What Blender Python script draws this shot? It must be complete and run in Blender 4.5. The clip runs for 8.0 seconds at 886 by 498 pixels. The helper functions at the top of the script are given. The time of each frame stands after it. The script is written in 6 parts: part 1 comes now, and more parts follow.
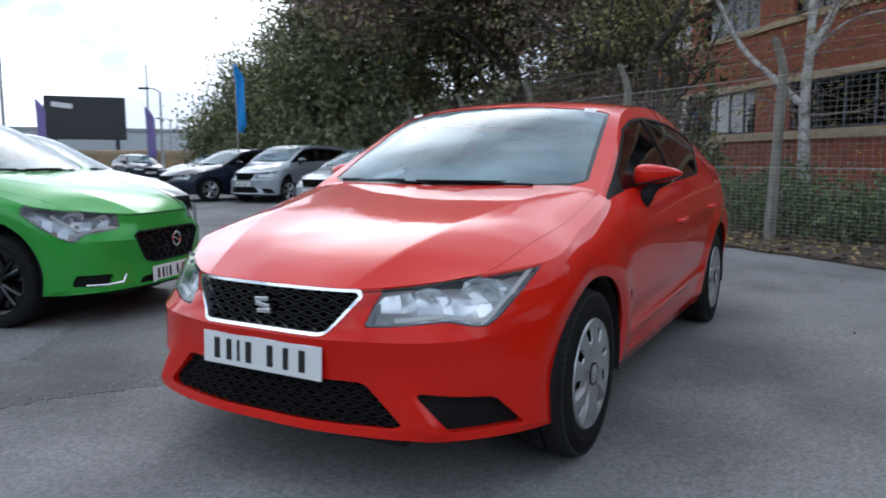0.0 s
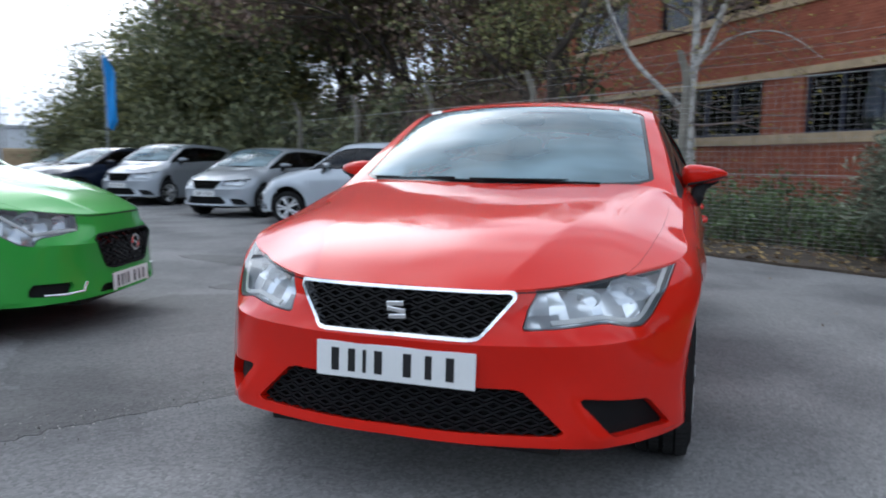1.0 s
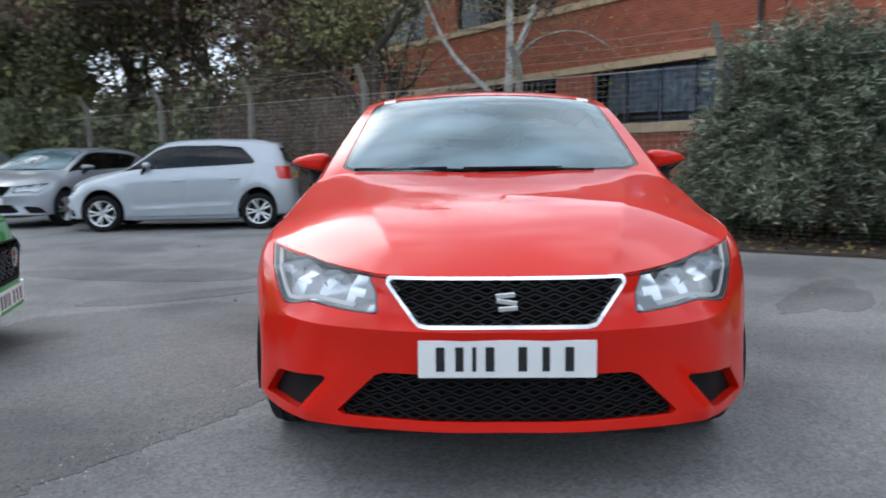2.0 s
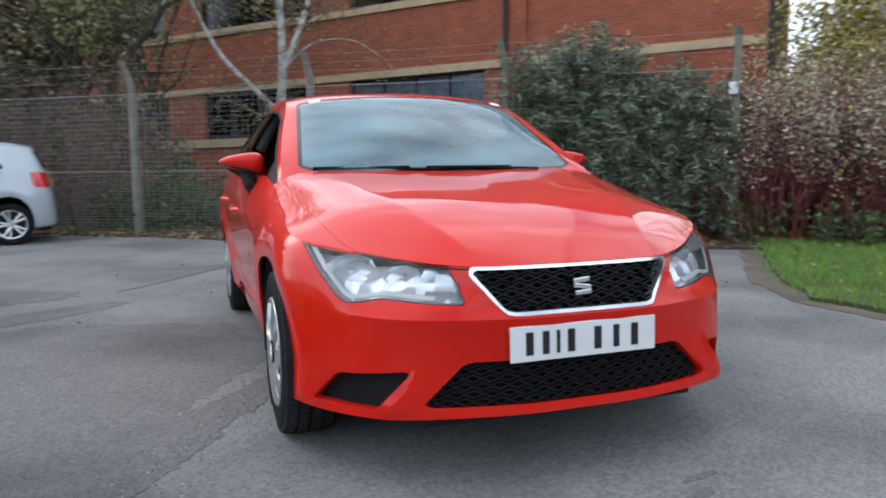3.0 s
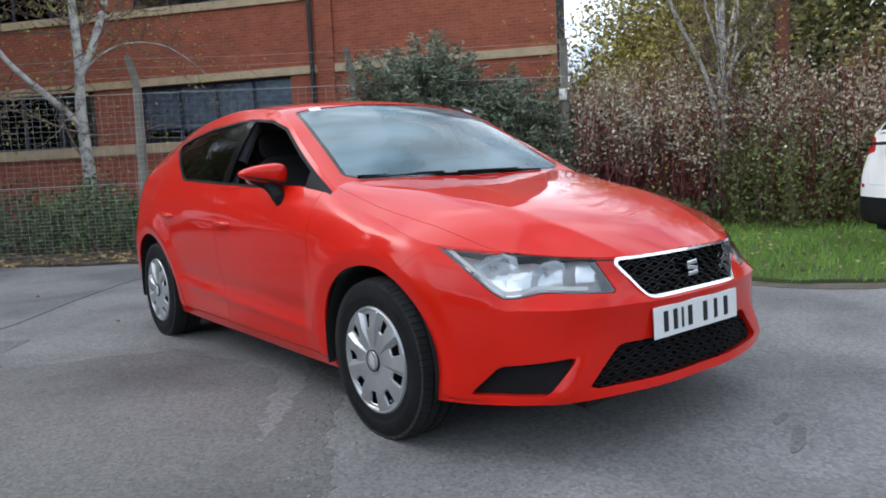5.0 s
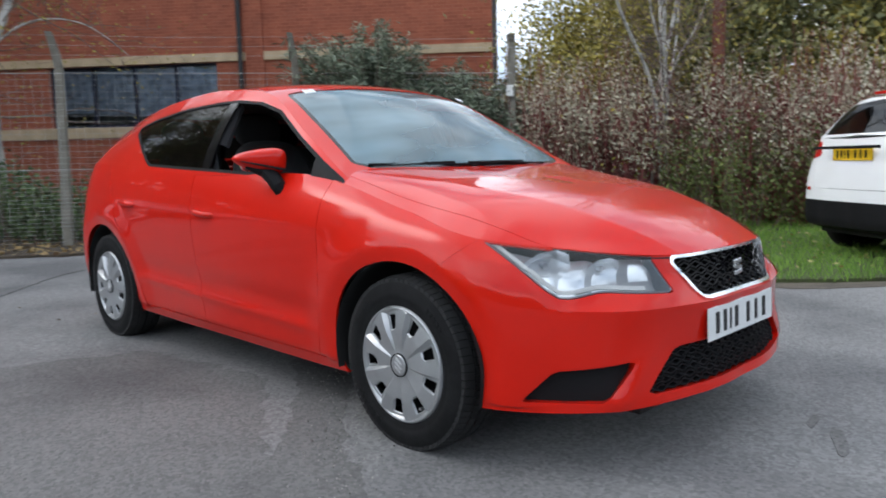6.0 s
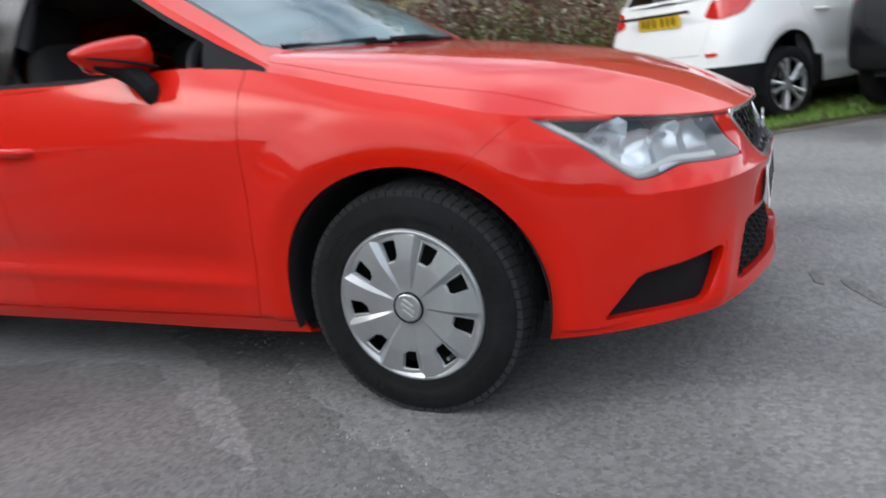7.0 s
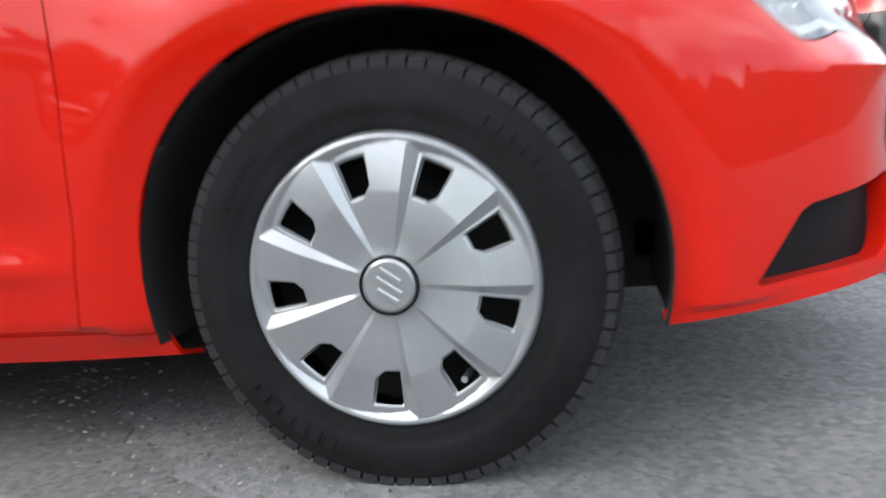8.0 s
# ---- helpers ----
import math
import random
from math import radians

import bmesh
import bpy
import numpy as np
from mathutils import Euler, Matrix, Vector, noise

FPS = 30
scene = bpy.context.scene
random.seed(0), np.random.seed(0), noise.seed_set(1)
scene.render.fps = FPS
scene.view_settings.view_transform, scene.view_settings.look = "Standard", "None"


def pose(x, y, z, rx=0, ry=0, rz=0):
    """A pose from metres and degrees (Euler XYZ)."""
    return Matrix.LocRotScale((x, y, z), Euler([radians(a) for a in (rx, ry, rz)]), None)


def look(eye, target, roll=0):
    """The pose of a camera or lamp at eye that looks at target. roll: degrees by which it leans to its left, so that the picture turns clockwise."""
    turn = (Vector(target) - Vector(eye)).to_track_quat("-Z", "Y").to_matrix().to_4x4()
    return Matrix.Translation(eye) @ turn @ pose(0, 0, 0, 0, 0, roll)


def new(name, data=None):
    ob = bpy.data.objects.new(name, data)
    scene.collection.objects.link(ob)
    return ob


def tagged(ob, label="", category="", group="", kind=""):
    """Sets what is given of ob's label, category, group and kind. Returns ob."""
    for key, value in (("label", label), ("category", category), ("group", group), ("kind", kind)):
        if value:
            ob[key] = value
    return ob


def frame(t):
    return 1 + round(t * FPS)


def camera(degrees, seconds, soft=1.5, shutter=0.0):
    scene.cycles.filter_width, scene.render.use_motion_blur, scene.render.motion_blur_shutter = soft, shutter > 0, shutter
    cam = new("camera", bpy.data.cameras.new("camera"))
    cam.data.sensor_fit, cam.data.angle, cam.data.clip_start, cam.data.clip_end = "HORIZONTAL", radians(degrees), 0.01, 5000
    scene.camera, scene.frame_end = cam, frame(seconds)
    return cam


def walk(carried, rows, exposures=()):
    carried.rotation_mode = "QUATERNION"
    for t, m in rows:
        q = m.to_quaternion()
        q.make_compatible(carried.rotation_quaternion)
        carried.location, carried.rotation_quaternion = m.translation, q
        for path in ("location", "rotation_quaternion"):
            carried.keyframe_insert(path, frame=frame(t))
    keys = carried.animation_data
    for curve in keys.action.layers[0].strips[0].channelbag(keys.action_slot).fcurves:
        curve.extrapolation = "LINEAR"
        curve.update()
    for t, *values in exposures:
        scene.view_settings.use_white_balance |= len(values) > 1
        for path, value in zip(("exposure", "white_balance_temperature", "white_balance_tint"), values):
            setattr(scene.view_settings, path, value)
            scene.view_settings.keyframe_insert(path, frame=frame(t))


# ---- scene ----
import collections

cam = camera(62.4, 8.0, soft=1.8, shutter=0.5)
PATH = [
    (0, (1.701, -2.595, 1.096), (0.72, -0.868, 0.855), -0.0),
    (0.5, (1.309, -2.787, 1.089), (0.49, -0.978, 0.852), 1.0),
    (1, (0.824, -2.845, 1.058), (0.196, -0.96, 0.831), 0.8),
    (1.2, (0.639, -2.881, 1.03), (0.155, -0.954, 0.796), 0.4),
    (2.3, (-0.437, -2.93, 1.024), (-0.278, -0.949, 0.797), -0.1),
    (2.5, (-0.653, -2.945, 1.01), (-0.311, -0.984, 0.817), 0.4),
    (3, (-1.185, -2.811, 0.996), (-0.512, -0.941, 0.775), -0.7),
    (3.5, (-1.63, -2.665, 1.014), (-0.667, -0.921, 0.839), -0.6),
    (4, (-2.008, -2.474, 1.007), (-0.827, -0.87, 0.824), -2.2),
    (4.5, (-2.238, -2.362, 1.02), (-1.047, -0.768, 0.819), -2.9),
    (4.7, (-2.293, -2.352, 1.031), (-1.089, -0.77, 0.815), -2.9),
    (5.8, (-2.435, -2.049, 1.009), (-1.104, -0.574, 0.78), -1.5),
    (6, (-2.516, -1.889, 1.012), (-1.119, -0.478, 0.771), -1.3),
    (6.5, (-2.549, -1.411, 0.953), (-1.006, -0.182, 0.628), -4.1),
    (7, (-2.432, -0.897, 0.907), (-0.699, -0.032, 0.409), -7.2),
    (7.5, (-2.131, -0.529, 0.766), (-0.29, 0.069, 0.263), -7.1),
    (8, (-1.819, -0.272, 0.519), (0.111, 0.122, 0.171), -5.3),
]
walk(cam, [(t, look(eye, target, roll)) for t, eye, target, roll in PATH],
     exposures=((0, 1.06, 5900, 10), (1.0, 1.22, 5900, 10), (2.4, 1.44, 6150, 10), (3.5, 1.42, 6100, 10), (4.7, 1.36, 6100, 10), (6.0, 1.32, 6200, 10), (7.0, 1.42, 6400, 10), (8.0, 1.98, 6400, 10)))

# ---- world and light ----
world = bpy.data.worlds.new("sky")
scene.world = world
world.use_nodes = True
wn, wl = world.node_tree.nodes, world.node_tree.links
wn.clear()
SUN_AZ, SUN_EL = 128.0, 38.0
sky = wn.new("ShaderNodeTexSky")
sky.sky_type = "NISHITA"
sky.sun_disc = False
sky.sun_elevation = radians(SUN_EL)
sky.sun_rotation = radians(90 - SUN_AZ)
sky.dust_density = 3.0
wco = wn.new("ShaderNodeTexCoord")
wmap = wn.new("ShaderNodeMapping")
wmap.inputs["Scale"].default_value = (1.0, 1.0, 1.9)
wmap.inputs["Location"].default_value = (0.35, 0.8, 0.1)
cloud = wn.new("ShaderNodeTexNoise")
cloud.inputs["Scale"].default_value = 3.1
cloud.inputs["Detail"].default_value = 7
cloud.inputs["Roughness"].default_value = 0.56
cramp = wn.new("ShaderNodeValToRGB")
cramp.color_ramp.elements[0].position, cramp.color_ramp.elements[0].color = 0.42, (2.5, 3.1, 4.0, 1)
cramp.color_ramp.elements[1].position, cramp.color_ramp.elements[1].color = 0.60, (9.2, 9.6, 10.0, 1)
cmix = wn.new("ShaderNodeMix")
cmix.data_type = "RGBA"
cmix.inputs["Factor"].default_value = 0.88
wbg = wn.new("ShaderNodeBackground")
wbg.inputs["Strength"].default_value = 0.10
wout = wn.new("ShaderNodeOutputWorld")
wl.new(wco.outputs["Generated"], wmap.inputs["Vector"])
wl.new(wmap.outputs["Vector"], cloud.inputs["Vector"])
wl.new(cloud.outputs["Fac"], cramp.inputs["Fac"])
wl.new(sky.outputs["Color"], cmix.inputs["A"])
wl.new(cramp.outputs["Color"], cmix.inputs["B"])
# the sun stands behind thin cloud: a glow round its direction, broken by the cloud
_a, _e = radians(SUN_AZ), radians(SUN_EL)
wdot = wn.new("ShaderNodeVectorMath")
wdot.operation = "DOT_PRODUCT"
wdot.inputs[1].default_value = (math.cos(_a) * math.cos(_e), math.sin(_a) * math.cos(_e), math.sin(_e))
glow = wn.new("ShaderNodeValToRGB")
glow.color_ramp.interpolation = "EASE"
glow.color_ramp.elements[0].position, glow.color_ramp.elements[0].color = 0.84, (.26, .26, .26, 1)
glow.color_ramp.elements[1].position, glow.color_ramp.elements[1].color = 0.990, (.74, .735, .72, 1)
mid_glow = glow.color_ramp.elements.new(0.955)
mid_glow.color = (.34, .34, .34, 1)
gmul = wn.new("ShaderNodeMix")
gmul.data_type, gmul.blend_type = "RGBA", "MULTIPLY"
gmul.inputs["Factor"].default_value = 1.0
gain = wn.new("ShaderNodeVectorMath")
gain.operation = "SCALE"
gain.inputs["Scale"].default_value = 1 / .26
wl.new(wco.outputs["Generated"], wdot.inputs[0])
wl.new(wdot.outputs["Value"], glow.inputs["Fac"])
wl.new(cmix.outputs["Result"], gmul.inputs["A"])
wl.new(glow.outputs["Color"], gmul.inputs["B"])
wl.new(gmul.outputs["Result"], gain.inputs[0])
# haze: the low sky is brighter than the sky overhead
wsep = wn.new("ShaderNodeSeparateXYZ")
haze = wn.new("ShaderNodeMapRange")
haze.inputs["From Min"].default_value, haze.inputs["From Max"].default_value = 0.0, 0.9
haze.inputs["To Min"].default_value, haze.inputs["To Max"].default_value = 1.32, 0.64
hmul = wn.new("ShaderNodeVectorMath")
hmul.operation = "SCALE"
wl.new(wco.outputs["Generated"], wsep.inputs["Vector"])
wl.new(wsep.outputs["Z"], haze.inputs["Value"])
wl.new(gain.outputs["Vector"], hmul.inputs[0])
wl.new(haze.outputs["Result"], hmul.inputs["Scale"])
wl.new(hmul.outputs["Vector"], wbg.inputs["Color"])
wl.new(wbg.outputs["Background"], wout.inputs["Surface"])

sun = new("sun", bpy.data.lights.new("sun", "SUN"))
sun.data.energy, sun.data.angle, sun.data.color = 0.60, radians(120), (1.0, 0.97, 0.93)
sun.matrix_world = look((20 * math.cos(_a) * math.cos(_e), 20 * math.sin(_a) * math.cos(_e), 20 * math.sin(_e)), (0, 0, 0))


# ---- materials ----
def mat(name, color, rough=0.5, metal=0.0, vary=0.12, scale=6.0, fine=60.0, bump=0.0, bumpscale=80.0, coat=0.0, spec=0.5, coat_ior=1.5,
        color2=None, island=0.0, emit=None, alpha=None, trans=0.0, lo=0.35, hi=0.65):
    """A procedural surface: a base colour that drifts at two scales, roughness with it, and a fine relief."""
    m = bpy.data.materials.new(name)
    m.use_nodes = True
    n, l = m.node_tree.nodes, m.node_tree.links
    b = n["Principled BSDF"]
    b.inputs["Roughness"].default_value = rough
    b.inputs["Metallic"].default_value = metal
    b.inputs["Specular IOR Level"].default_value = spec
    b.inputs["Coat Weight"].default_value = coat
    b.inputs["Coat Roughness"].default_value = 0.03
    b.inputs["Coat IOR"].default_value = coat_ior
    b.inputs["Transmission Weight"].default_value = trans
    co = n.new("ShaderNodeTexCoord")
    big, small = n.new("ShaderNodeTexNoise"), n.new("ShaderNodeTexNoise")
    big.inputs["Scale"].default_value, big.inputs["Detail"].default_value = scale, 4
    small.inputs["Scale"].default_value, small.inputs["Detail"].default_value = fine, 3
    for k in (big, small):
        l.new(co.outputs["Object"], k.inputs["Vector"])
    add = n.new("ShaderNodeMath")
    add.operation = "MULTIPLY_ADD"
    add.inputs[1].default_value = 0.35
    l.new(small.outputs["Fac"], add.inputs[0])
    scl = n.new("ShaderNodeMath")
    scl.operation = "MULTIPLY"
    scl.inputs[1].default_value = 0.65
    l.new(big.outputs["Fac"], scl.inputs[0])
    l.new(scl.outputs[0], add.inputs[2])
    last = add.outputs[0]
    if island:
        geo = n.new("ShaderNodeNewGeometry")
        isl = n.new("ShaderNodeMath")
        isl.operation = "MULTIPLY_ADD"
        isl.inputs[1].default_value = island
        l.new(geo.outputs["Random Per Island"], isl.inputs[0])
        sub = n.new("ShaderNodeMath")
        sub.operation = "SUBTRACT"
        sub.inputs[1].default_value = island / 2
        l.new(add.outputs[0], sub.inputs[0])
        l.new(sub.outputs[0], isl.inputs[2])
        last = isl.outputs[0]
    ramp = n.new("ShaderNodeValToRGB")
    c = Vector(color)
    d = Vector(color2) if color2 else c * (1 - vary)
    e = c if color2 else c * (1 + vary)
    ramp.color_ramp.elements[0].position, ramp.color_ramp.elements[0].color = lo, (*d, 1)
    ramp.color_ramp.elements[1].position, ramp.color_ramp.elements[1].color = hi, (*e, 1)
    l.new(last, ramp.inputs["Fac"])
    l.new(ramp.outputs["Color"], b.inputs["Base Color"])
    if bump:
        bn = n.new("ShaderNodeTexNoise")
        bn.inputs["Scale"].default_value, bn.inputs["Detail"].default_value = bumpscale, 4
        l.new(co.outputs["Object"], bn.inputs["Vector"])
        bu = n.new("ShaderNodeBump")
        bu.inputs["Strength"].default_value, bu.inputs["Distance"].default_value = bump, 0.01
        l.new(bn.outputs["Fac"], bu.inputs["Height"])
        l.new(bu.outputs["Normal"], b.inputs["Normal"])
    if emit:
        b.inputs["Emission Color"].default_value, b.inputs["Emission Strength"].default_value = (*emit[0], 1), emit[1]
    return m


def glass(name, tint, ior=1.7, rough=0.0, haze=0.0):
    """A thin pane: clear or tinted, with a Fresnel gloss; haze mixes in a painted sky sheen."""
    m = bpy.data.materials.new(name)
    m.use_nodes = True
    n, l = m.node_tree.nodes, m.node_tree.links
    n.remove(n["Principled BSDF"])
    tr, gl, fr, mx = n.new("ShaderNodeBsdfTransparent"), n.new("ShaderNodeBsdfGlossy"), n.new("ShaderNodeFresnel"), n.new("ShaderNodeMixShader")
    tr.inputs["Color"].default_value = (*tint, 1)
    gl.inputs["Roughness"].default_value = rough
    fr.inputs["IOR"].default_value = ior
    l.new(fr.outputs["Fac"], mx.inputs["Fac"])
    clear = tr.outputs["BSDF"]
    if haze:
        # pale blue diffuse colour painted in for the sky's reflection, uneven by noise
        df, hz, sheen_noise = n.new("ShaderNodeBsdfDiffuse"), n.new("ShaderNodeMixShader"), n.new("ShaderNodeTexNoise")
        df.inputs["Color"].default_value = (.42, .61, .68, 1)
        sheen_noise.inputs["Scale"].default_value = 2.5
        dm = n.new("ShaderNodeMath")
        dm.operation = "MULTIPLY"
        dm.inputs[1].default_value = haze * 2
        l.new(sheen_noise.outputs["Fac"], dm.inputs[0])
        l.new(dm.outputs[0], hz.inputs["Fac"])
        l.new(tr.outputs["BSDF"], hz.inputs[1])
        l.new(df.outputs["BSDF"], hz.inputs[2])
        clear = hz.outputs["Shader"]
    l.new(clear, mx.inputs[1])
    l.new(gl.outputs["BSDF"], mx.inputs[2])
    l.new(mx.outputs["Shader"], n["Material Output"].inputs["Surface"])
    return m


def paint(name, color, flake=0.0):
    return mat(name, color, rough=0.45, metal=flake, vary=0.03, scale=3, fine=500, coat=1.0, spec=0.08, coat_ior=1.36)


M_RED = paint("red paint", (0.60, 0.010, 0.002))
M_GREEN = paint("metallic green paint", (0.042, 0.31, 0.045), 0.12)
M_SILVER = paint("silver paint", (0.36, 0.39, 0.42), 0.55)
M_PALE = paint("pale blue silver paint", (0.46, 0.50, 0.54), 0.35)
M_GREY = paint("grey paint", (0.30, 0.32, 0.34), 0.55)
M_NAVY = paint("dark navy paint", (0.012, 0.018, 0.035), 0.2)
M_WHITE = paint("white paint", (0.80, 0.81, 0.80))
M_BLACK = paint("black paint", (0.008, 0.008, 0.010), 0.1)
M_BLACKTRIM = mat("black plastic trim", (0.009, 0.009, 0.010), rough=0.6, spec=0.14, bump=0.15, bumpscale=300)
M_GLOSSBLACK = mat("gloss black", (0.006, 0.006, 0.007), rough=0.12, vary=0.02)
M_DARK = mat("dark cavity lining", (0.009, 0.009, 0.009), rough=0.9)
M_CABIN = mat("charcoal cabin cloth", (0.040, 0.040, 0.043), rough=0.85, bump=0.3, bumpscale=400)
M_CABINTRIM = mat("pale grey pillar trim", (0.42, 0.41, 0.39), rough=0.7)
M_DASH = mat("dashboard plastic", (0.03, 0.031, 0.033), rough=0.6, bump=0.2, bumpscale=500)
M_CHROME = mat("chrome", (0.84, 0.85, 0.86), rough=0.20, metal=0.95, vary=0.03)
M_SATIN = mat("satin silver", (0.70, 0.71, 0.72), rough=0.28, metal=0.9, vary=0.04)
M_HUB = mat("silver hubcap lacquer", (0.41, 0.42, 0.43), rough=0.36, metal=0.65, vary=0.05, coat=0.4, scale=9)
M_RUBBER = mat("tyre rubber", (0.011, 0.011, 0.0115), rough=0.85, spec=0.15, vary=0.3, scale=14, bump=0.12, bumpscale=260)
M_TREAD = mat("tyre tread", (0.015, 0.015, 0.0155), rough=0.9, vary=0.3, bump=0.3, bumpscale=200)
M_STEEL = mat("dull steel", (0.10, 0.10, 0.10), rough=0.5, metal=0.8)
M_GLASS = glass("clear glass", (0.80, 0.86, 0.85), 1.6)
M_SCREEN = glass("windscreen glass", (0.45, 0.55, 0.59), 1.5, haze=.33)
M_TINT = glass("tinted glass", (0.16, 0.18, 0.18), 1.6)
M_LENS = glass("headlight lens", (0.93, 0.95, 0.96), 1.6)
M_LAMPGREY = mat("grey headlight bezel", (0.19, 0.205, 0.225), rough=0.35)
M_LAMPBRIGHT = mat("bright metal headlight housing", (0.90, 0.93, 0.97), rough=0.18, metal=0.40, vary=0.1, scale=9, bump=0.14, bumpscale=18)
M_LAMPDARK = mat("dark headlight housing", (0.42, 0.44, 0.47), rough=0.18, metal=.7)
M_REFLECT = mat("bright reflector", (0.94, 0.96, 0.98), rough=0.16, metal=0.5, vary=0.02, coat=0.5)
M_AMBER = mat("amber lens", (0.7, 0.22, 0.02), rough=0.15, coat=0.6)
M_TAIL = mat("red tail lens", (0.55, 0.012, 0.008), rough=0.12, coat=0.8)
M_PLATE_W = mat("white plate", (0.74, 0.75, 0.74), rough=0.35, vary=0.03)
M_PLATE_Y = mat("yellow plate", (0.78, 0.50, 0.02), rough=0.35, vary=0.03)
M_INK = mat("black plate ink", (0.01, 0.01, 0.011), rough=0.4)
M_STICKER = mat("white paper sticker", (0.8, 0.8, 0.78), rough=0.7, vary=0.03)


# ---- mesh helpers ----
def rimmed(verts, faces, d):
    """Turns the open edges of a panel inwards by d, so that it shows its thickness."""
    v = np.asarray(verts, float)
    n = normals((v, faces))
    edges = {}
    for f in faces:
        for a, b in zip(f, tuple(f[1:]) + tuple(f[:1])):
            key = (a, b) if a < b else (b, a)
            edges[key] = None if key in edges else (a, b)
    out, extra, k = list(faces), [], len(v)
    ids = {}
    for e in edges.values():
        if e is None or (abs(v[e[0]][0]) < 1e-4 and abs(v[e[1]][0]) < 1e-4):
            continue
        q = []
        for i in e:
            if i not in ids:
                ids[i] = k + len(extra)
                extra.extend([v[i], v[i] - n[i] * d])
            q.append(ids[i])
        out.append((q[1], q[0], q[0] + 1, q[1] + 1))
    return (np.vstack([v, extra]) if extra else v), out


def mk(name, verts, faces, material, parent=None, label="", smooth=True, angle=35.0, thick=0.0):
    """One mesh object from vertices and faces."""
    if thick:
        verts, faces = rimmed(verts, faces, thick)
    me = bpy.data.meshes.new(name)
    me.from_pydata([tuple(map(float, v)) for v in verts], [], [tuple(map(int, f)) for f in faces])
    me.materials.append(material)
    if smooth:
        me.polygons.foreach_set("use_smooth", [True] * len(me.polygons))
        me.set_sharp_from_angle(angle=radians(angle))
    ob = new(name, me)
    if parent is not None:
        ob.parent = parent
    if label:
        tagged(ob, label)
    return ob


def part(name, bm, material, parent, label="", smooth=False):
    """Links a bmesh as one mesh under a thing or a part."""
    me = bpy.data.meshes.new(name)
    bm.to_mesh(me)
    bm.free()
    me.materials.append(material)
    if smooth:
        me.polygons.foreach_set("use_smooth", [True] * len(me.polygons))
        me.set_sharp_from_angle(angle=radians(40))
    ob = new(name, me)
    ob.parent = parent
    if label:
        tagged(ob, label)
    return ob


def empty(name, m=None, label="", category="", group="", kind=""):
    e = new(name)
    e.empty_display_size = 0.2
    if m is not None:
        e.matrix_basis = m
    return tagged(e, label, category, group, kind)


def box(sx, sy, sz, m=None, bevel=0.0, seg=2):
    """A bmesh box, its edges bevelled, at the pose m."""
    bm = bmesh.new()
    bmesh.ops.create_cube(bm, size=1.0)
    bmesh.ops.scale(bm, vec=(sx, sy, sz), verts=bm.verts)
    if bevel:
        bmesh.ops.bevel(bm, geom=bm.edges[:], offset=bevel, segments=seg, affect="EDGES", profile=0.5)
    if m is not None:
        bmesh.ops.transform(bm, matrix=m, verts=bm.verts)
    return bm


def merge(bms):
    out = bmesh.new()
    for b in bms:
        me = bpy.data.meshes.new("tmp")
        b.to_mesh(me)
        b.free()
        out.from_mesh(me)
        bpy.data.meshes.remove(me)
    return out


def tube(points, radii, seg=8, cap=True):
    """Vertices and faces of a tube along points."""
    pts = [Vector(p) for p in points]
    v, f = [], []
    up = Vector((0, 0, 1))
    for i, p in enumerate(pts):
        d = (pts[min(i + 1, len(pts) - 1)] - pts[max(i - 1, 0)]).normalized()
        a = d.cross(up if abs(d.z) < 0.95 else Vector((1, 0, 0))).normalized()
        b = a.cross(d)
        r = radii[i] if hasattr(radii, "__len__") else radii
        for k in range(seg):
            t = 2 * math.pi * k / seg
            v.append(p + a * r * math.cos(t) + b * r * math.sin(t))
    for i in range(len(pts) - 1):
        for k in range(seg):
            k2 = (k + 1) % seg
            f.append((i * seg + k, i * seg + k2, (i + 1) * seg + k2, (i + 1) * seg + k))
    if cap:
        f.append(tuple(range(seg))[::-1])
        f.append(tuple((len(pts) - 1) * seg + k for k in range(seg)))
    return v, f


def joined(pieces):
    v, f = [], []
    for pv, pf in pieces:
        o = len(v)
        v.extend(pv)
        f.extend(tuple(i + o for i in q) for q in pf)
    return v, f


# ---- surface machinery: splined nets and cuts ----
def hermite(knots, vals, ts):
    """A smooth curve through vals at knots, read at ts. vals: (K, ...)."""
    knots, vals, ts = np.asarray(knots, float), np.asarray(vals, float), np.asarray(ts, float)
    K = len(knots)
    h = np.diff(knots).reshape(-1, *([1] * (vals.ndim - 1)))
    d = np.diff(vals, axis=0) / h
    m = np.empty_like(vals)
    m[0], m[-1] = d[0], d[-1]
    if K > 2:
        m[1:-1] = (h[1:] * d[:-1] + h[:-1] * d[1:]) / (h[1:] + h[:-1])
        m[0] = 1.5 * d[0] - 0.5 * m[1]
        m[-1] = 1.5 * d[-1] - 0.5 * m[-2]
    i = np.clip(np.searchsorted(knots, ts, side="right") - 1, 0, K - 2)
    hh = (knots[i + 1] - knots[i])
    u = (ts - knots[i]) / hh
    sh = (-1, *([1] * (vals.ndim - 1)))
    u, hh = u.reshape(sh), hh.reshape(sh)
    return ((2 * u**3 - 3 * u**2 + 1) * vals[i] + (u**3 - 2 * u**2 + u) * hh * m[i] + (3 * u**2 - 2 * u**3) * vals[i + 1] + (u**3 - u**2) * hh * m[i + 1])


def chord(net, axis):
    d = np.linalg.norm(np.diff(net, axis=axis), axis=2).mean(axis=1 - axis)
    return np.r_[0, np.cumsum(np.maximum(d, 1e-4))]


